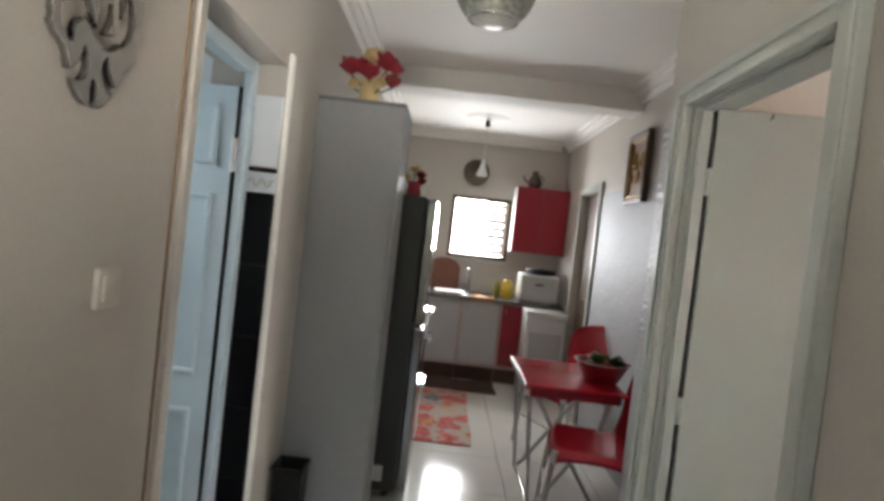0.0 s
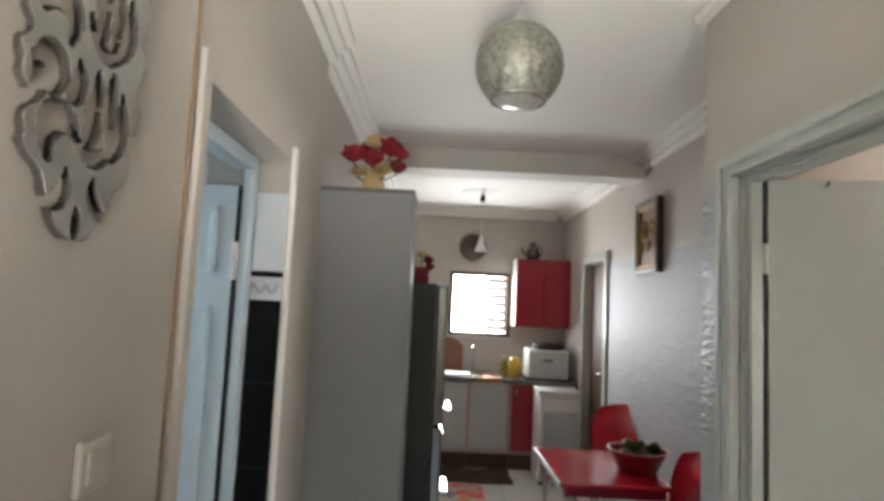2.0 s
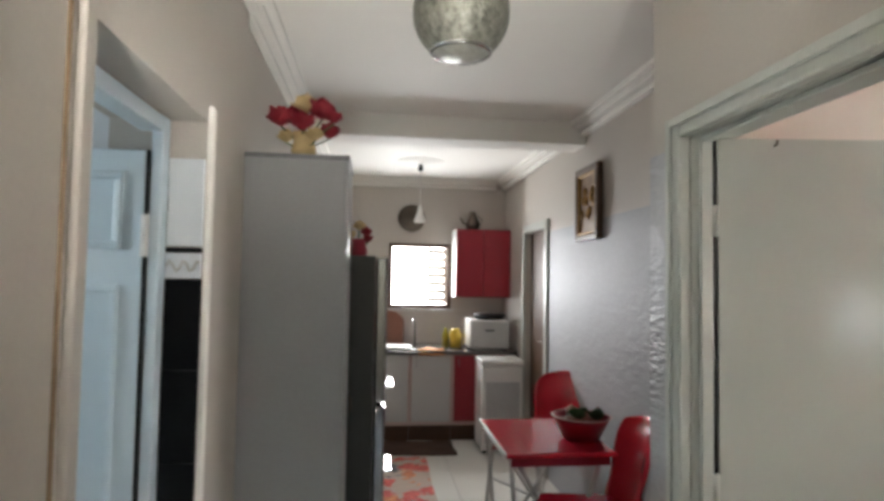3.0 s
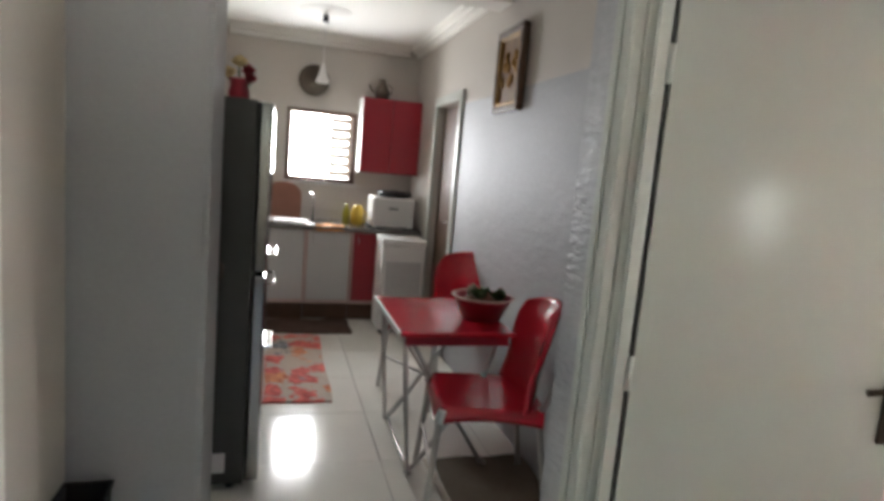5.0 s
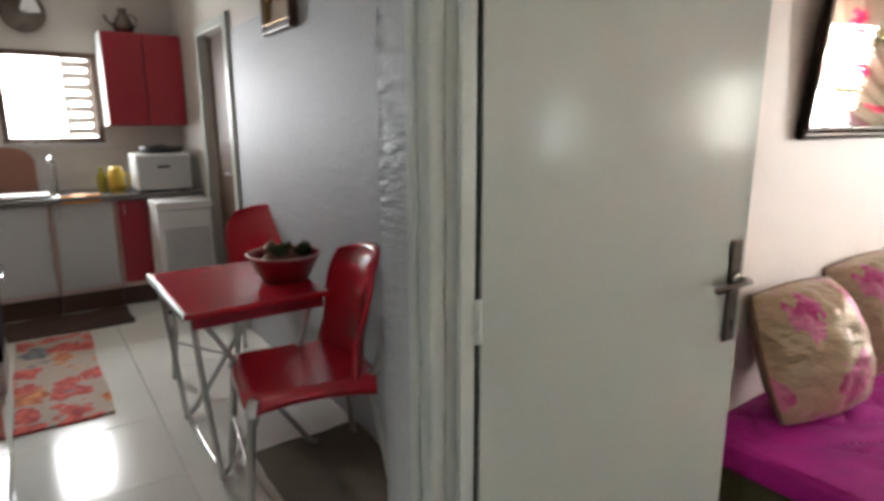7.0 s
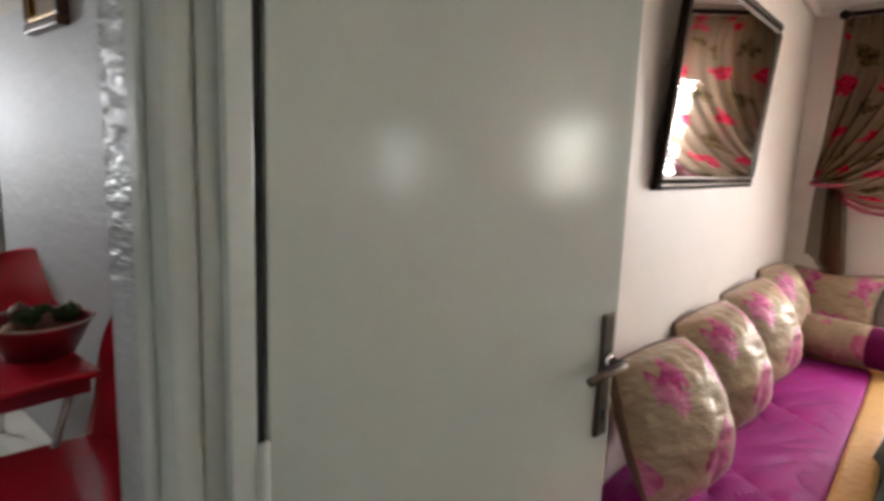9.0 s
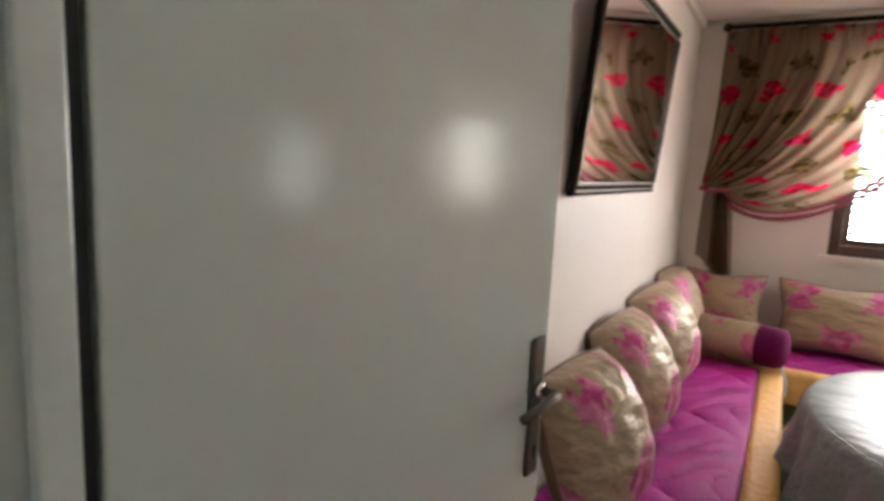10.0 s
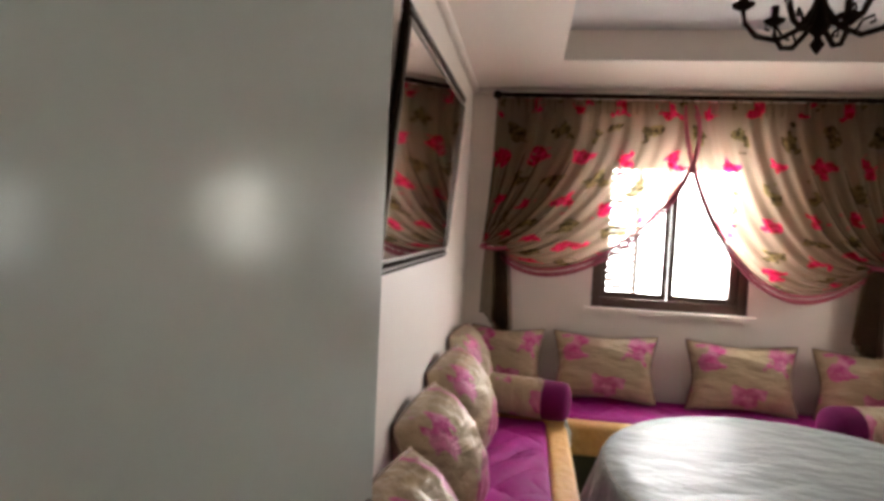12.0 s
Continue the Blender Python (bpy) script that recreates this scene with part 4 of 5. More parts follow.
# wall cabinet with two red doors
wc = thing("wall_cabinet", (0.98, 6.7, 1.42), "red laminate wall cabinet with two doors", "cabinet")
part("body", box(B(), 0.69, 1.272, 6.562, 6.876, 1.42, 2.145, 0.003), RED_LAM, wc)
part("side", box(B(), 0.684, 0.69, 6.545, 6.876, 1.42, 2.145), WHITE_LAM, wc, "white side panel")
for a, b in ((0.692, 0.979), (0.983, 1.27)):
    d = part("door", box(B(), a, b, 6.54, 6.561, 1.424, 2.142, 0.004), RED_LAM, wc)
jug = thing("dark_jug", (0.86, 6.68, 2.145), "dark metal jug on the wall cabinet", "jug")
part("body", lathe(B(), (0.88, 6.68, 2.145), [(0, 0), (0.06, 0), (0.08, 0.06), (0.05, 0.13), (0.03, 0.16), (0.038, 0.19), (0.0, 0.2)], 20), BRONZE, jug, smooth=True)
part("handle", pipe(B(), [(0.925, 6.68, 2.3), (0.98, 6.68, 2.27), (0.97, 6.68, 2.21), (0.945, 6.68, 2.2)], 0.007), BRONZE, jug, smooth=True)
part("spout", pipe(B(), [(0.82, 6.68, 2.2), (0.77, 6.68, 2.23), (0.75, 6.68, 2.28)], 0.01), BRONZE, jug, smooth=True)

# toaster oven, with a black lid-like tray on it
mo = thing("countertop_oven", (0.98, 6.45, 0.9), "white countertop oven with a dark handle", "oven")
part("body", box(B(), 0.8, 1.2, 6.25, 6.62, 0.915, 1.2, 0.012, 3), WHITE_PLASTIC, mo)
part("front", box(B(), 0.812, 1.188, 6.238, 6.252, 0.93, 1.185, 0.006), WHITE_LAM, mo)
part("handle", pipe(B(), [(0.96, 6.238, 1.1), (0.965, 6.215, 1.1), (1.035, 6.215, 1.1), (1.04, 6.238, 1.1)], 0.008), BLACK_PLASTIC, mo)
for px in (0.83, 1.17):
    part("foot", box(B(), px - 0.015, px + 0.015, 6.28, 6.6, 0.9, 0.916), BLACK_PLASTIC, mo)
single("black_tray", lathe(B(), (1.03, 6.44, 1.2), [(0, 0.0), (0.15, 0.0), (0.17, 0.03), (0.165, 0.055), (0.06, 0.06), (0.0, 0.075)], 24), BLACK_PLASTIC, "black oven pan with a lid on the oven", "pan", smooth=True)
# things on the worktop
bt = thing("yellow_jug", (0.68, 6.45, 0.9), "yellow plastic jug on the worktop", "jug")
part("body", lathe(B(), (0.68, 6.45, 0.9), [(0, 0), (0.06, 0), (0.065, 0.12), (0.05, 0.17), (0.045, 0.2), (0.0, 0.2)], 18), YELLOW, bt, smooth=True)
part("handle", pipe(B(), [(0.74, 6.45, 1.05), (0.775, 6.45, 1.02), (0.765, 6.45, 0.95), (0.74, 6.45, 0.93)], 0.008), YELLOW, bt, smooth=True)
single("olive_bottle", lathe(B(), (0.58, 6.5, 0.9), [(0, 0), (0.035, 0), (0.037, 0.12), (0.015, 0.17), (0.015, 0.2), (0.0, 0.2)], 14), mat("olive_bottle", (0.28, 0.26, 0.03), 0.3), "olive yellow bottle on the worktop", "bottle", smooth=True)
single("orange_cloth", sheet(B(), 10, 6, lambda u, v: Vector((0.28 + 0.26 * u, 6.17 + 0.2 * v if v > 0.15 else 6.185, (0.906 + 0.008 * math.sin(9 * u + 4 * v)) if v > 0.15 else 0.86))), ORANGE, "orange cloth laid over the worktop's edge", "cloth", smooth=True)
single("white_tray", box(B(), -0.1, 0.22, 6.22, 6.5, 0.908, 0.93, 0.008), WHITE_PLASTIC, "white plastic dish tray beside the sink", "tray")
bm = B()
arch = [(-0.2, 0.9), (0.16, 0.9)] + [(-0.02 + 0.18 * math.cos(radians(a)), 1.13 + 0.13 * math.sin(radians(a))) for a in range(0, 181, 15)]
face = bm.faces.new([bm.verts.new((x, 6.8, z)) for x, z in arch])
r = bmesh.ops.extrude_face_region(bm, geom=[face])
bmesh.ops.translate(bm, verts=[v for v in r["geom"] if isinstance(v, bmesh.types.BMVert)], vec=(0, 0.024, 0))
single("cutting_board", bm, BROWN_BOARD, "arched red-brown board leaning on the splashback", "board")

# top-loading washing machine
wm = thing("washing_machine", (1.04, 6.0, 0), "white top-loading washing machine", "washing machine")
part("body", box(B(), 0.845, 1.235, 5.8, 6.18, 0.03, 0.8, 0.012, 3), WHITE_PLASTIC, wm)
part("lid", box(B(), 0.838, 1.242, 5.792, 6.182, 0.805, 0.86, 0.01, 3), WHITE_PLASTIC, wm)
part("front_panel", box(B(), 0.88, 1.2, 5.794, 5.802, 0.1, 0.66, 0.006), mat("pale_grey_plastic", (0.5, 0.5, 0.5), 0.4), wm, "pale grey front panel")
for px in (0.88, 1.2):
    part("foot", rod(B(), (px, 5.85, 0), (px, 5.85, 0.035), 0.02), BLACK_PLASTIC, wm)

# kitchen pendant, ceiling rose, wall basket
kp = thing("kitchen_pendant", (0.245, 5.9, 2.1), "small white bell-shaped pendant lamp", "pendant lamp")
part("rose", lathe(B(), (0.245, 5.9, TOP), [(0.0, -0.03), (0.06, -0.03), (0.1, -0.015), (0.2, -0.012), (0.22, 0.0)], 30), CEIL, kp, "white plaster ceiling rose", smooth=True)
part("holder", rod(B(), (0.245, 5.9, TOP - 0.09), (0.245, 5.9, TOP - 0.03), 0.025, 0.02), BLACK_PLASTIC, kp)
part("cord", rod(B(), (0.245, 5.9, 2.3), (0.245, 5.9, TOP - 0.09), 0.004, seg=6), WHITE_PLASTIC, kp)
part("shade", lathe(B(), (0.245, 5.9, 2.08), [(0.055, 0.06), (0.052, 0.085), (0.03, 0.14), (0.018, 0.2), (0.01, 0.22), (0.0, 0.22)], 24), WHITE_PLASTIC, kp, smooth=True)
wb = thing("wall_basket", (0.3, 6.85, 2.25), "dark round basket hung on the end wall", "basket")
bm = lathe(B(), (0, 0, 0), [(0.0, 0.0), (0.09, 0.0), (0.14, 0.05), (0.15, 0.07), (0.135, 0.065), (0.085, 0.012), (0.0, 0.012)], 24)
bmesh.ops.rotate(bm, verts=bm.verts, cent=(0, 0, 0), matrix=Matrix.Rotation(radians(90), 3, "X"))
bmesh.ops.translate(bm, verts=bm.verts, vec=(0.22, 6.875, 2.27))
part("bowl", bm, BRONZE, wb, smooth=True)
part("hook", pipe(B(), [(0.22, 6.87, 2.42), (0.22, 6.85, 2.44), (0.22, 6.87, 2.46)], 0.004, 6), STEEL, wb)

# rugs
def rug(name, x0, x1, y0, y1, m, label, h=0.012):
    bm = sheet(B(), 14, 24, lambda u, v: Vector((x0 + (x1 - x0) * u + 0.006 * math.sin(9 * v), y0 + (y1 - y0) * v + 0.005 * math.sin(7 * u), h + 0.003 * math.sin(13 * u) * math.sin(11 * v))))
    r = bmesh.ops.extrude_face_region(bm, geom=bm.faces[:])
    bmesh.ops.translate(bm, verts=[v for v in r["geom"] if isinstance(v, bmesh.types.BMVert)], vec=(0, 0, -h + 0.001))
    return single(name, bm, m, label, "rug")


rug("patterned_rug", -0.1, 0.32, 4.28, 5.72, RUG, "beige rug printed with red and orange blossoms")
rug("brown_mat", -0.2, 0.62, 5.78, 6.25, MAT_BROWN, "dark brown mat before the base cabinets")

# folding table
tb = thing("folding_table", (0.8, 3.68, 0), "red plastic folding table with steel legs", "table")
TY0, TY1 = 3.307, 4.055
part("tabletop", box(B(), 0.507, 1.09, TY0, TY1, 0.718, 0.743, 0.01, 3), RED_PLASTIC, tb)
part("edge_strip", box(B(), 0.498, 0.508, TY0, TY1, 0.715, 0.746, 0.003), WHITE_PLASTIC, tb, "worn pale edge strip")
for yy in (TY0 + 0.025, TY1 - 0.037):
    part("apron", box(B(), 0.54, 1.06, yy, yy + 0.012, 0.67, 0.719, 0.003), RED_DARK, tb)
for yy in (TY0 + 0.06, TY1 - 0.065):
    part("leg", pipe(B(), [(0.545, yy, 0.717), (0.56, yy, 0.5), (0.6, yy, 0.03), (0.6, yy, 0.012)], 0.012, 10), STEEL, tb, smooth=True)
    part("leg", pipe(B(), [(1.04, yy + 0.03, 0.717), (0.97, yy + 0.03, 0.5), (0.66, yy + 0.03, 0.05), (0.62, yy + 0.03, 0.012)], 0.012, 10), STEEL, tb, smooth=True)
    part("leg", pipe(B(), [(0.57, yy + 0.05, 0.71), (0.69, yy + 0.05, 0.5), (1.0, yy + 0.05, 0.03), (1.03, yy + 0.05, 0.012)], 0.011, 8), STEEL, tb, smooth=True)
part("crossbar", rod(B(), (0.61, TY0 + 0.06, 0.02), (0.61, TY1 - 0.035, 0.02), 0.011), STEEL, tb)

# basin with vegetables
bs = thing("plastic_basin", (1.0, 3.6, 0.743), "red plastic basin with a pale rim on the table", "basin")
part("bowl", lathe(B(), (1.0, 3.6, 0.743), [(0.0, 0.0), (0.1, 0.0), (0.15, 0.1), (0.162, 0.118), (0.15, 0.116), (0.14, 0.1), (0.09, 0.012), (0.0, 0.012)], 32), RED_DARK, bs, smooth=True)
part("rim", lathe(B(), (1.0, 3.6, 0.858), [(0.16, 0.0), (0.168, 0.004), (0.16, 0.008), (0.153, 0.004), (0.16, 0.0)], 32), PINK_EDGE, bs, "pale rim", smooth=True)
rnd = random.Random(4)
for k in range(9):
    a, r = k * 2.4, 0.03 + 0.011 * k
    c = (1.0 + r * math.cos(a), 3.6 + r * math.sin(a), 0.83 + rnd.uniform(0, 0.04))
    if k % 2:
        single("lettuce", blossom(c, 0.058, 9, k + 50), GREEN_LEAF, "dark green lettuce in the basin", "vegetable", group="vegetables in the basin", smooth=True)
    else:
        single("onion", lathe(B(), c, [(0, -0.035), (0.025, -0.03), (0.038, -0.005), (0.03, 0.02), (0.008, 0.034), (0.0, 0.045)], 14), BROWN_BOARD, "reddish onion in the basin", "vegetable", group="vegetables in the basin", smooth=True)


# chair: moulded red seat and back on bent steel legs, facing -x in its own place
def chair():
    t = thing("kitchen_chair", (0, 0, 0), "red moulded plastic chair with bent steel legs", "chair", "chairs at the folding table")

    def seat(u, v):
        a, b = 2 * u - 1, 2 * v - 1
        e = 1 - 0.05 * (abs(a) ** 4 + abs(b) ** 4)
        roll = max(0, abs(b) - 0.86) / 0.14
        front = max(0, -a - 0.84) / 0.16
        return Vector((0.215 * a * e, 0.21 * b * e * (1 + 0.04 * a), 0.462 - 0.016 * (1 - a * a) * (1 - b * b) - 0.05 * roll ** 1.6 * (1 - 0.55 * (1 - a * a)) - 0.05 * front ** 1.6))
    bm = sheet(B(), 30, 30, seat)
    r = bmesh.ops.extrude_face_region(bm, geom=bm.faces[:])
    bmesh.ops.translate(bm, verts=[v for v in r["geom"] if isinstance(v, bmesh.types.BMVert)], vec=(0, 0, -0.022))
    part("seat", bm, RED_PLASTIC, t, smooth=True)

    def back(u, v):
        # waisted shell: broad at the top, drawn in above the seat, its sides turned forward
        b = 2 * u - 1
        w = 0.2 - 0.035 * math.exp(-((v - 0.3) / 0.2) ** 2) - 0.09 * max(0, v - 0.72) ** 2 * 8 * abs(b) ** 0.5
        swell = 0.014 * math.sin(math.pi * min(1, max(0, (v - 0.42) / 0.5)))
        return Vector((0.18 + 0.075 * v ** 1.2 - 0.07 * b * b - swell * (1 - b * b), w * b, 0.45 + 0.42 * v - 0.035 * b * b * v))
    bm = sheet(B(), 20, 26, back)
    r = bmesh.ops.extrude_face_region(bm, geom=bm.faces[:])
    bmesh.ops.translate(bm, verts=[v for v in r["geom"] if isinstance(v, bmesh.types.BMVert)], vec=(0.02, 0, 0.002))
    part("backrest", bm, RED_PLASTIC, t, smooth=True)
    for s in (-1, 1):
        part("sleeve", rod(B(), (-0.19, 0.19 * s, 0.4), (-0.178, 0.186 * s, 0.45), 0.017, 0.015), WHITE_PLASTIC, t, "pale plastic leg sleeve")
    for s in (-1, 1):
        part("back_post", pipe(B(), [(0.17, 0.17 * s, 0.43), (0.21, 0.17 * s, 0.5), (0.24, 0.16 * s, 0.62), (0.262, 0.15 * s, 0.78)], 0.011, 10), STEEL, t, smooth=True)
        part("front_leg", pipe(B(), [(-0.15, 0.17 * s, 0.435), (-0.185, 0.185 * s, 0.4), (-0.215, 0.2 * s, 0.02), (-0.215, 0.2 * s, 0.0)], 0.0125, 10), STEEL, t, smooth=True)
        part("rear_leg", pipe(B(), [(0.15, 0.17 * s, 0.435), (0.185, 0.18 * s, 0.38), (0.235, 0.2 * s, 0.02), (0.235, 0.2 * s, 0.0)], 0.0125, 10), STEEL, t, smooth=True)
        part("rail", rod(B(), (-0.15, 0.17 * s, 0.43), (0.15, 0.17 * s, 0.43), 0.01), STEEL, t)
    part("brace", rod(B(), (-0.2, -0.19, 0.2), (-0.2, 0.19, 0.2), 0.008), STEEL, t)
    return t


ch = chair()
ch.matrix_basis = pose(0.893, 3.2, 0, 0, 0, -9) @ Matrix.Diagonal((1.2, 1.26, 1.09, 1))
copy_thing(ch, pose(1.0, 4.45, 0, 0, 0, 28))
rug("bordered_mat", 0.76, 1.26, 2.82, 3.5, MAT_OLIVE, "dark olive-brown mat with a pale border under the chair", 0.008)
for a, b, c, d in ((0.72, 1.262, 2.78, 2.818), (0.72, 0.758, 2.818, 3.5)):
    single("mat_border", box(B(), a, b, c, d, 0.0, 0.009, 0.003), MAT_EDGE, "pale woven border strip of the mat", "mat")

# ---- sitting room ----
# mirror on the north wall, its top tipped forward
mr = thing("wall_mirror", (2.7, 2.03, 1.35), "large mirror in a stepped black-brown frame, tipped forward", "mirror")
ORIGIN[mr.name] = Vector()
MW, MH = 1.085, 0.68
for k, (a, b, c, d) in enumerate(((0, MW, 0, 0.032), (0, MW, MH - 0.032, MH), (0, 0.032, 0.032, MH - 0.032), (MW - 0.032, MW, 0.032, MH - 0.032))):
    bm = B()
    box(bm, a, b, -0.018, 0.0, c, d, 0.005)
    bar = part("frame_bar", bm, MIRROR_FRAME, mr)
    i0, i1, j0, j1 = (a + (0.015 if k < 2 else 0.015), b - 0.012, c + 0.012, d - 0.012)
    part("bead", box(B(), i0, i1, -0.025, -0.017, j0, j1, 0.003, 3), BRONZE, bar, "worn bronze bead")
bm = B()
for a, b, c, d in ((0.033, MW - 0.033, 0.033, 0.043), (0.033, MW - 0.033, MH - 0.043, MH - 0.033), (0.033, 0.043, 0.043, MH - 0.043), (MW - 0.043, MW - 0.033, 0.043, MH - 0.043)):
    box(bm, a, b, -0.021, -0.009, c, d, 0.003)
part("inner_slip", bm, BRONZE, mr, "worn bronze inner slip")
part("mirror_glass", box(B(), 0.04, MW - 0.04, -0.014, -0.008, 0.04, MH - 0.04), MIRROR, mr)
mr.location = (2.2, 2.05, 1.365)
mr.rotation_euler = (radians(4.6), 0, radians(-1.0))


def bench(name, x0, x1, y0, y1, front, label):
    """A low banquette: wooden base with cloth skirt, mattress with quilted cover and a golden edge band."""
    t = thing(name, ((x0 + x1) / 2, (y0 + y1) / 2, 0), label, "banquette")
    part("skirt", box(B(), x0 + 0.02, x1 - 0.02, y0 + 0.02, y1 - 0.005, 0.0, 0.375, 0.01), OLIVE, t, "dark olive base")
    if front == "n":
        a, b = (x0, x1, y0, y1 - 0.1, 0.375, 0.47), (x0, x1, y1 - 0.1, y1 + 0.012, 0.29, 0.466)
    elif front == "y":
        a, b = (x0, x1, y0 + 0.1, y1 - 0.003, 0.375, 0.47), (x0, x1, y0 - 0.012, y0 + 0.1, 0.29, 0.466)
    else:
        a, b = (x0 + 0.1, x1 - 0.003, y0, y1, 0.375, 0.47), (x0 - 0.012, x0 + 0.1, y0, y1, 0.29, 0.466)
    part("mattress", box(B(), *a, 0.02, 4), MAGENTA, t, "magenta quilted cover")
    part("edge_band", box(B(), *b, 0.025, 4), GOLD_BAND, t, "golden quilted edge band")
    # stitched arcs of the quilting
    q = part("quilting", quilt(a), MAGENTA, t)
    return t


def quilt(a):
    x0, x1, y0, y1, z0, z1 = a
    bm = B()
    nx, ny = max(8, int((x1 - x0) / 0.013)), max(8, int((y1 - y0) / 0.013))

    def place(u, v):
        x, y = x0 + 0.015 + (x1 - x0 - 0.03) * u, y0 + 0.015 + (y1 - y0 - 0.03) * v
        w = abs(math.sin(14 * x + 2.2 * math.sin(11 * y))) * abs(math.sin(13 * y + 2.0 * math.sin(9 * x + 1)))
        return Vector((x, y, z1 + 0.0015 + 0.017 * w ** 0.42 * min(1, 8 * u, 8 * v, 8 * (1 - u), 8 * (1 - v))))
    return sheet(bm, nx, ny, place)


bench("banquette_north", 1.75, 3.97, 1.42, 2.055, "y", "low banquette with a magenta quilted cover and golden edge")
bench("banquette_east", 3.985, 4.545, -0.49, 2.055, "x", "low banquette under the window with a magenta quilted cover")
bench("banquette_south", 1.95, 3.97, -0.49, 0.0, "n", "low banquette with a magenta quilted cover along the wall")

def half_mesh(name, side, m, depth, ear, puff):
    cm = cushion_mesh(0.6, 0.44, depth, n=40, ear=ear, puff=puff, crease=0.009, sides=(side,))
    bmesh.ops.recalc_face_normals(cm, faces=cm.faces)
    me = bpy.data.meshes.new(name)
    cm.to_mesh(me), cm.free()
    me.shade_smooth()
    me.materials.append(m)
    return me


FLAT = (half_mesh("cushion", -1, CUSHION, 0.2, 0.14, 2.8), half_mesh("back_cover", 1, CUSHION_BACK, 0.2, 0.14, 2.8))
PLUMP = (half_mesh("cushion", -1, CUSHION, 0.34, -0.05, 2.3), half_mesh("back_cover", 1, CUSHION_BACK, 0.22, -0.05, 2.3))
def edge_trim(ear):
    """Piping along the seam of a cushion."""
    trim, pts = B(), []
    for k in range(65):
        a = k / 64 * 4
        s, f = int(min(a, 3.999)), a - int(min(a, 3.999))
        p = [(-1 + 2 * f, -1), (1, -1 + 2 * f), (1 - 2 * f, 1), (-1, 1 - 2 * f)][s]
        e = 1 - ear * (1 - abs(p[0] * p[1]) ** 1.5)
        pts.append((p[0] * 0.3 * e, 0, 0.22 + p[1] * 0.22 * e))
    pipe(trim, pts, 0.006, 6)
    me = bpy.data.meshes.new("piping")
    trim.to_mesh(me), trim.free()
    me.shade_smooth()
    me.materials.append(CUSHION_BACK)
    return me


TRIM = {FLAT: edge_trim(0.14), PLUMP: edge_trim(-0.05)}


def cushion(m, s=(1, 1, 1), shape=FLAT, label="champagne satin cushion printed with pink roses on the banquette"):
    t = tagged(new("cushion", shape[0]), label, "cushion", "satin cushions on the banquettes")
    p = new("piping", TRIM[shape])
    p.parent = t
    q = tagged(new("back_cover", shape[1]), "plain brown satin back")
    q.parent = t
    t.matrix_basis = m @ Matrix.Diagonal((*s, 1))
    return t


Z = 0.478
# along the north wall, leaning back and fanned
for x, y, tilt, lean, yaw, s in ((2.15, 1.84, -20, -4, -12, (0.62, 0.98, 0.96)), (2.76, 1.85, -22, -6, -10, (0.66, 0.95, 0.98)), (3.38, 1.86, -20, -5, -10, (0.74, 0.95, 1.0)), (4.02, 1.93, -12, 0, -6, (0.75, 0.85, 1.02))):
    cushion(pose(x, y, Z + 0.0025 * abs(lean), tilt, lean, yaw), s, PLUMP)
# along the east wall, facing the room
for y, w in ((1.76, 0.75), (1.17, 1.03), (0.39, 1.04), (-0.3, 1.0)):
    cushion(pose(4.39, y, Z, -11, 0, -90), (w, 0.95, 0.93))

def bolster(at, length, yaw, label):
    t = thing("bolster", (0, 0, 0), label, "bolster", "bolsters on the banquettes")
    r = 0.105
    prof = [(0.0, 0), (r * 0.6, 0.004), (r * 0.93, 0.02), (r, 0.05), (r * 1.01, 0.14)]
    bm = lathe(B(), (0, 0, 0), prof, 28)
    part("end_cap", bm, MAGENTA_DEEP, t, "deep magenta end", smooth=True)
    bm = lathe(B(), (0, 0, 0), [(r * 1.012, 0.14), (r * 1.02, length / 2), (r * 1.012, length - 0.14)], 28)
    part("cover", bm, CUSHION, t, smooth=True)
    bm = lathe(B(), (0, 0, 0), [(a, length - b) for a, b in prof], 28)
    part("end_cap", bm, MAGENTA_DEEP, t, "deep magenta end", smooth=True)
    bm = B()
    for k in range(7):
        pipe(bm, [(0.02 * math.cos(k * 0.9) + r, 0.02 * math.sin(k * 0.9), 0.02), (r + 0.05, 0.022 * math.sin(k * 0.9), -0.006 + 0.01 * math.cos(k * 1.3)), (r + 0.13, 0.03 * math.sin(k * 0.9), -0.01)], 0.004, 5)
    part("tassel", bm, LACE, t, "pale tassel", smooth=True)
    t.matrix_basis = Matrix.Translation(at) @ Matrix.Rotation(radians(yaw), 4, "Z") @ Matrix.Rotation(radians(90), 4, "Y")
    return t


bolster((3.93, 1.4, Z + 0.11), 0.66, 78, "champagne satin bolster with deep magenta ends across the corner")
bolster((3.92, 0.16, Z + 0.11), 0.62, -78, "champagne satin bolster with deep magenta ends across the far corner")

# round table under a satin cloth with a lace border
rt = thing("round_table", (2.9, 0.66, 0), "round wooden table hidden under its cloth", "table")
part("tabletop", rod(B(), (2.9, 0.66, 0.66), (2.9, 0.66, 0.69), 0.7, seg=48), BROWN_WOOD, rt)
part("column", rod(B(), (2.9, 0.66, 0.05), (2.9, 0.66, 0.66), 0.06), BROWN_WOOD, rt)
part("foot", rod(B(), (2.9, 0.66, 0.0), (2.9, 0.66, 0.05), 0.28, 0.2, 24), BROWN_WOOD, rt)
tc = thing("tablecloth", (2.9, 0.66, 0.69), "ivory satin tablecloth with a lace hem hanging in folds", "tablecloth")


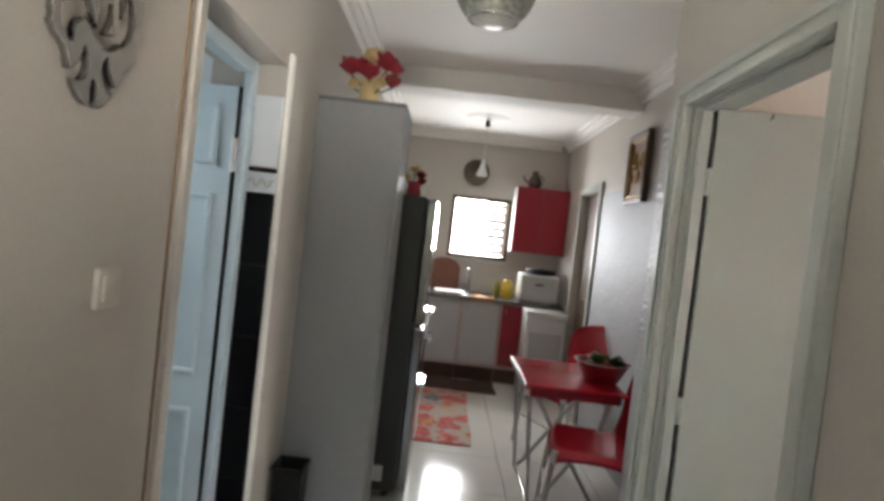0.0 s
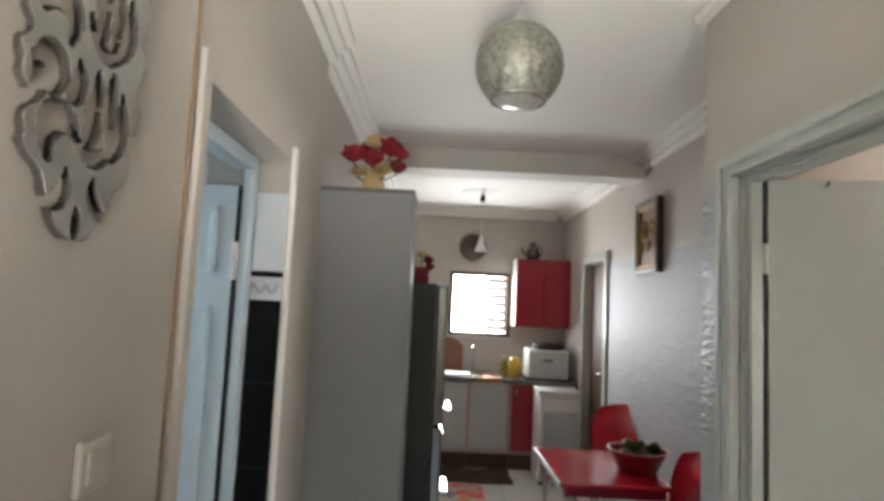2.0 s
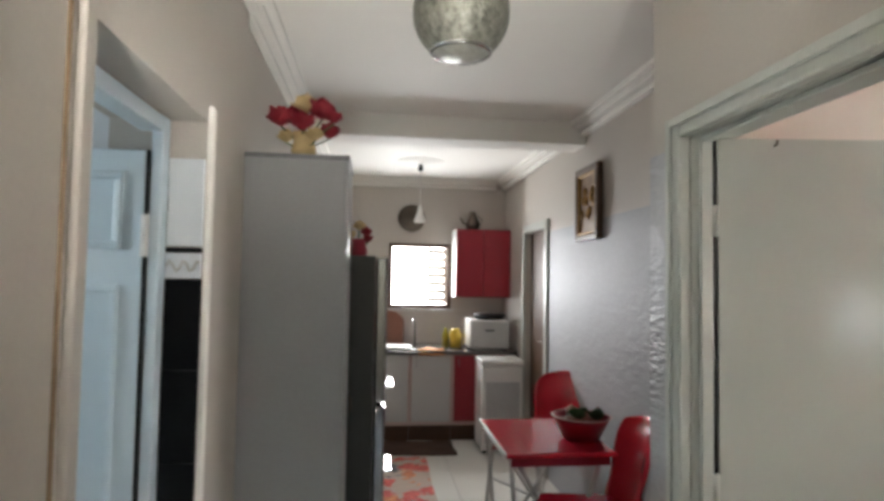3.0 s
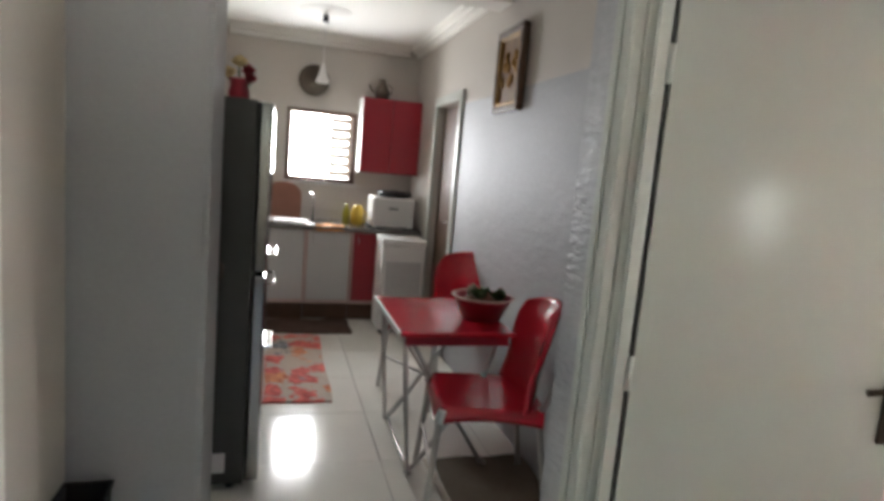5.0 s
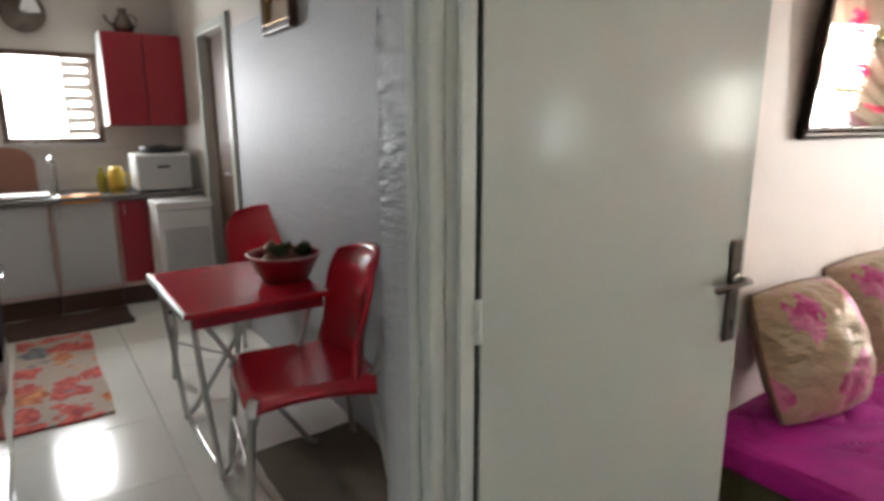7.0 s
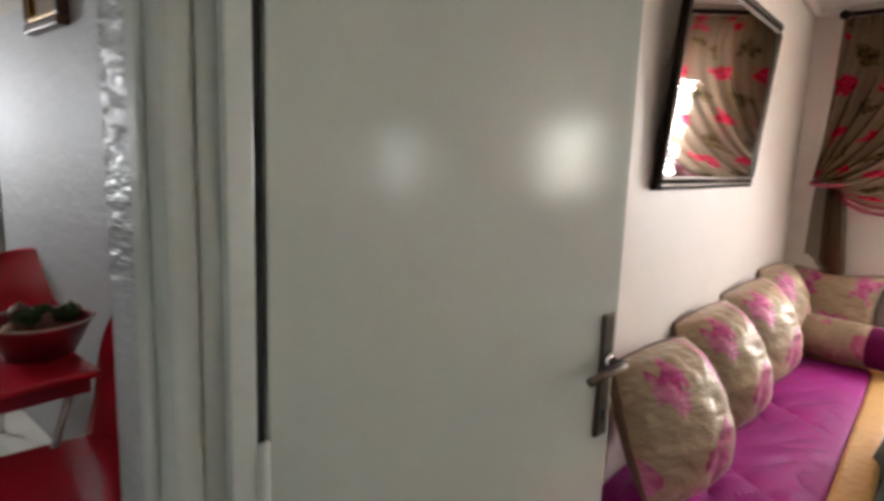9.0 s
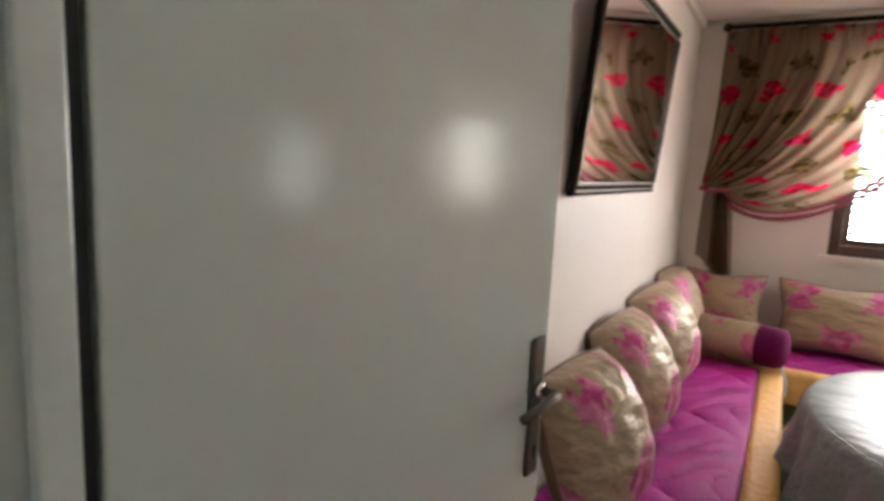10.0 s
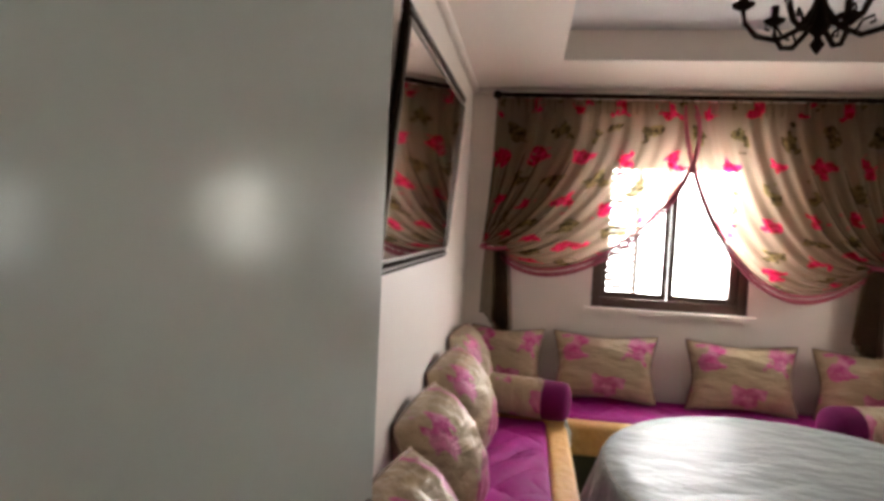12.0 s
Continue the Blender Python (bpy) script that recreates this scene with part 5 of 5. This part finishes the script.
def folds(a, z):
    k = max(0.0, min(1.0, (-0.02 - z) / 0.3))
    return k * (0.05 * math.sin(17 * a) + 0.03 * math.sin(31 * a + 1) + 0.03)


prof = [(0.001, 0.006), (0.2, 0.007), (0.4, 0.006), (0.6, 0.006), (0.68, 0.004), (0.705, -0.006), (0.715, -0.03), (0.722, -0.1), (0.73, -0.2), (0.74, -0.3), (0.745, -0.36)]
part("cloth", lathe(B(), (2.9, 0.66, 0.692), prof, 220, folds), SATIN, tc, smooth=True)
part("lace_hem", lathe(B(), (2.9, 0.66, 0.692), [(0.746, -0.36), (0.752, -0.42), (0.756, -0.48)], 220, folds), LACE, tc, "pale lace hem", smooth=True)

# curtain rod and swagged sheer curtains
cr = thing("curtain_rod", (4.44, 0.76, 2.29), "dark metal curtain rod with ball finials", "curtain rod")
part("rod", rod(B(), (4.44, -0.39, 2.305), (4.44, 1.88, 2.305), 0.014), MIRROR_FRAME, cr, smooth=True)
for yy in (-0.41, 1.9):
    bm = B()
    bmesh.ops.create_uvsphere(bm, u_segments=16, v_segments=10, radius=0.026, matrix=Matrix.Translation((4.44, yy, 2.305)))
    part("finial", bm, MIRROR_FRAME, cr, smooth=True)
for yy in (-0.2, 0.76, 1.72):
    part("bracket", pipe(B(), [(4.549, yy, 2.285), (4.47, yy, 2.285), (4.44, yy, 2.293)], 0.007), BRONZE, cr)
for k in range(24):
    yy = -0.34 + k * (2.2 / 23)
    part("ring", pipe(B(), [(4.44 + 0.017 * math.cos(a), yy, 2.301 + 0.02 * math.sin(a)) for a in [2 * math.pi * j / 10 for j in range(11)]], 0.003, 5), BRONZE, cr)


def curtain(side):
    """One sheer panel hung from the rod, its free edge swept aside to a tie-back; side 1 goes towards +y."""
    yc, yo, cx, top = 0.78 - side * 0.02, 0.78 + side * 1.12, 4.445, 2.285
    yt, zt = 0.78 + side * 1.1, 1.37
    t = thing("curtain", (4.44, yo, 0.9), "sheer beige voile curtain printed with red blossoms, swagged to the side", "curtain", "swagged window curtains")
    # the free edge: a bow from the rod's middle, low to the tie; one panel hangs fuller than the other
    if side > 0:
        free = ((yc, top), (0.5, 1.823), (1.435, 0.935), (yt - 0.03, zt))
    else:
        free = ((yc, top), (0.802, 1.775), (0.33, 0.766), (yt + 0.03, zt))
    held = ((yo, top), (yo + side * 0.012, 1.98), (yo + side * 0.01, 1.68), (yt + side * 0.07, zt + 0.03))

    def fibre(u, v, ph=0.0):
        # u: 0 at the outer edge, 1 at the free edge; v: 0 at the rod, 1 at the tie
        w = (u, u, u ** 1.25, u ** 1.15)
        p = [Vector((a[0] + (b[0] - a[0]) * k, a[1] + (b[1] - a[1]) * k)) for a, b, k in zip(held, free, w)]
        q = (1 - v) ** 3 * p[0] + 3 * v * (1 - v) ** 2 * p[1] + 3 * v * v * (1 - v) * p[2] + v ** 3 * p[3]
        amp = (0.009 + 0.016 * v) * (1 - 0.45 * u * v)
        x = cx + amp * math.sin(u * 2 * math.pi * 12 + 2 * v + ph) + 0.008 * math.sin(u * 47 + 5 * v) - 0.04 * math.sin(math.pi * v) * u
        return Vector((x, q.x, q.y))
    length = lambda u: 0.95 + 0.75 * u
    part("panel", sheet(B(), 150, 44, fibre, uv=lambda u, v: (side * u * 1.25 + 5, 0.04 + v * length(u))), CURTAIN, t, smooth=True)

    # the fullness gathered at the outer edge lies in a further layer of the cloth, its shade put into a darker colour
    part("fold", sheet(B(), 90, 40, lambda u, v: fibre(u * 0.6 * (0.7 + 0.3 * v), v, 1.9) + Vector((0.024, 0, 0.01)), uv=lambda u, v: (side * u * 0.8 + 5.4, v * 1.25 + 0.33)), CURTAIN_SHADED, t, smooth=True)

    def tail(u, v):
        w = 0.055 + 0.04 * v ** 0.6
        y = yt - side * (0.01 + 0.02 * v) + (2 * u - 1) * w
        return Vector((cx + 0.016 * math.sin(u * 2 * math.pi * 7 + v) - 0.01, y, 1.37 - (0.47 + 0.06 * math.sin(5 * u)) * v))
    # the tail's bunched shade comes from the darkened voile
    part("tail", sheet(B(), 70, 16, tail, uv=lambda u, v: (side * u * 0.6 + 9, 1.3 + v * 0.45)), CURTAIN_SHADED, t, smooth=True)
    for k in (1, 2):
        part("tail_fold", sheet(B(), 40, 16, lambda u, v: tail(0.1 + 0.62 * u, v) + Vector((0.016 * k, -side * 0.02 * k, 0)), uv=lambda u, v: (side * u * 0.6 + 9, 1.3 + v * 0.45)), CURTAIN_SHADED, t, smooth=True)
    part("tie_back", pipe(B(), [(cx + 0.045 * math.cos(a), yt + 0.075 * math.sin(a), zt + 0.005 + 0.012 * math.cos(a)) for a in [2 * math.pi * j / 20 for j in range(21)]], 0.011, 8), CURTAIN_HEM, t, "crimson tie-back", smooth=True)
    part("hem", pipe(B(), [fibre(1, k / 60) + Vector((-0.006, 0, 0)) for k in range(1, 60)], 0.01, 6), CURTAIN_HEM, t, "crimson braid hem", smooth=True)
    bm = B()
    for k in range(4, 128):
        p = fibre(1, k / 130) + Vector((-0.006, 0, -0.006))
        drop = 0.026 + 0.005 * math.sin(3 * k)
        pipe(bm, [p, p + Vector((0, 0.002, -0.012)), p + Vector((0, 0, -drop))], 0.003, 5)
        bmesh.ops.create_icosphere(bm, subdivisions=1, radius=0.0125, matrix=Matrix.Translation(p + Vector((0, 0, -drop - 0.004))))
    part("fringe", bm, CURTAIN_HEM, t, "crimson bobble fringe", kind="stuff")
    # gathered heading
    head = sheet(B(), 120, 3, lambda u, v: Vector((cx - 0.006 + 0.012 * math.sin(u * 2 * math.pi * 26), yo + (yc - yo) * u, top - 0.004 - 0.08 * v)), uv=lambda u, v: (side * u * 1.25 + 5, v * 0.09 - 0.05))
    part("heading", head, CURTAIN, t, smooth=True)
    return t


curtain(1)
curtain(-1)

# chandelier
cl = thing("chandelier", (2.6, 0.9, 2.03), "dark wrought-metal chandelier with curved arms and crystal drops", "chandelier")
ca = (2.62, 0.893)
part("stem", lathe(B(), (*ca, 2.03), [(0.0, 0.0), (0.008, 0.01), (0.02, 0.03), (0.008, 0.05), (0.03, 0.075), (0.036, 0.1), (0.02, 0.14), (0.012, 0.17), (0.022, 0.2), (0.01, 0.24), (0.008, 0.46), (0.04, 0.475), (0.04, 0.48)], 16), MIRROR_FRAME, cl, smooth=True)
for k in range(6):
    a = k * math.pi / 3 + 0.25
    c, s = math.cos(a), math.sin(a)
    arm = part("arm", pipe(B(), [(ca[0] + 0.86 * r * c, ca[1] + 0.86 * r * s, 2.03 + z) for r, z in ((0.02, 0.13), (0.06, 0.075), (0.12, 0.05), (0.18, 0.065), (0.22, 0.11), (0.225, 0.15))], 0.008, 8), MIRROR_FRAME, cl, smooth=True)
    part("scroll", pipe(B(), [(ca[0] + 0.86 * r * c, ca[1] + 0.86 * r * s, 2.03 + z) for r, z in ((0.1, 0.055), (0.12, 0.09), (0.15, 0.1), (0.155, 0.085), (0.14, 0.08))], 0.004, 6), MIRROR_FRAME, arm, smooth=True)
    part("cup", lathe(B(), (ca[0] + 0.194 * c, ca[1] + 0.194 * s, 2.175), [(0.0, 0), (0.012, 0), (0.03, 0.012), (0.032, 0.018), (0.012, 0.02), (0.011, 0.06), (0.0, 0.06)], 14), MIRROR_FRAME, arm, smooth=True)
    part("crystal", lathe(B(), (ca[0] + 0.194 * c, ca[1] + 0.194 * s, 2.12), [(0.0, 0.0), (0.008, 0.015), (0.004, 0.035), (0.0, 0.045)], 8), CHROME, arm, "clear crystal drop")

# ---- floor tiles, laid last ----
tile_me = bpy.data.meshes.new("tile")
tb_ = box(B(), -0.2984, 0.2984, -0.2984, 0.2984, -0.012, 0.0, 0.0015, 1)
tb_.to_mesh(tile_me), tb_.free()
tile_me.materials.append(FLOOR_TILE)
floor_ob = bpy.data.objects["floor"]
for i in range(4):
    for j in range(14):
        x0, y0 = -0.7 + 0.6 * i, -1.28 + 0.6 * j
        x1, y1 = min(x0 + 0.6, 1.272), min(y0 + 0.6, 6.875)
        if x1 - x0 < 0.05 or y1 - y0 < 0.05 or (x0 > 0.7 and y0 < 2.0):
            continue
        if x1 > 0.735 and y1 < 2.25:
            x1 = 0.735
        o = new("tile", tile_me)
        o.parent = floor_ob
        o.location = ((x0 + x1) / 2, (y0 + y1) / 2, 0)
        o.scale = ((x1 - x0) / 0.6, (y1 - y0) / 0.6, 1)
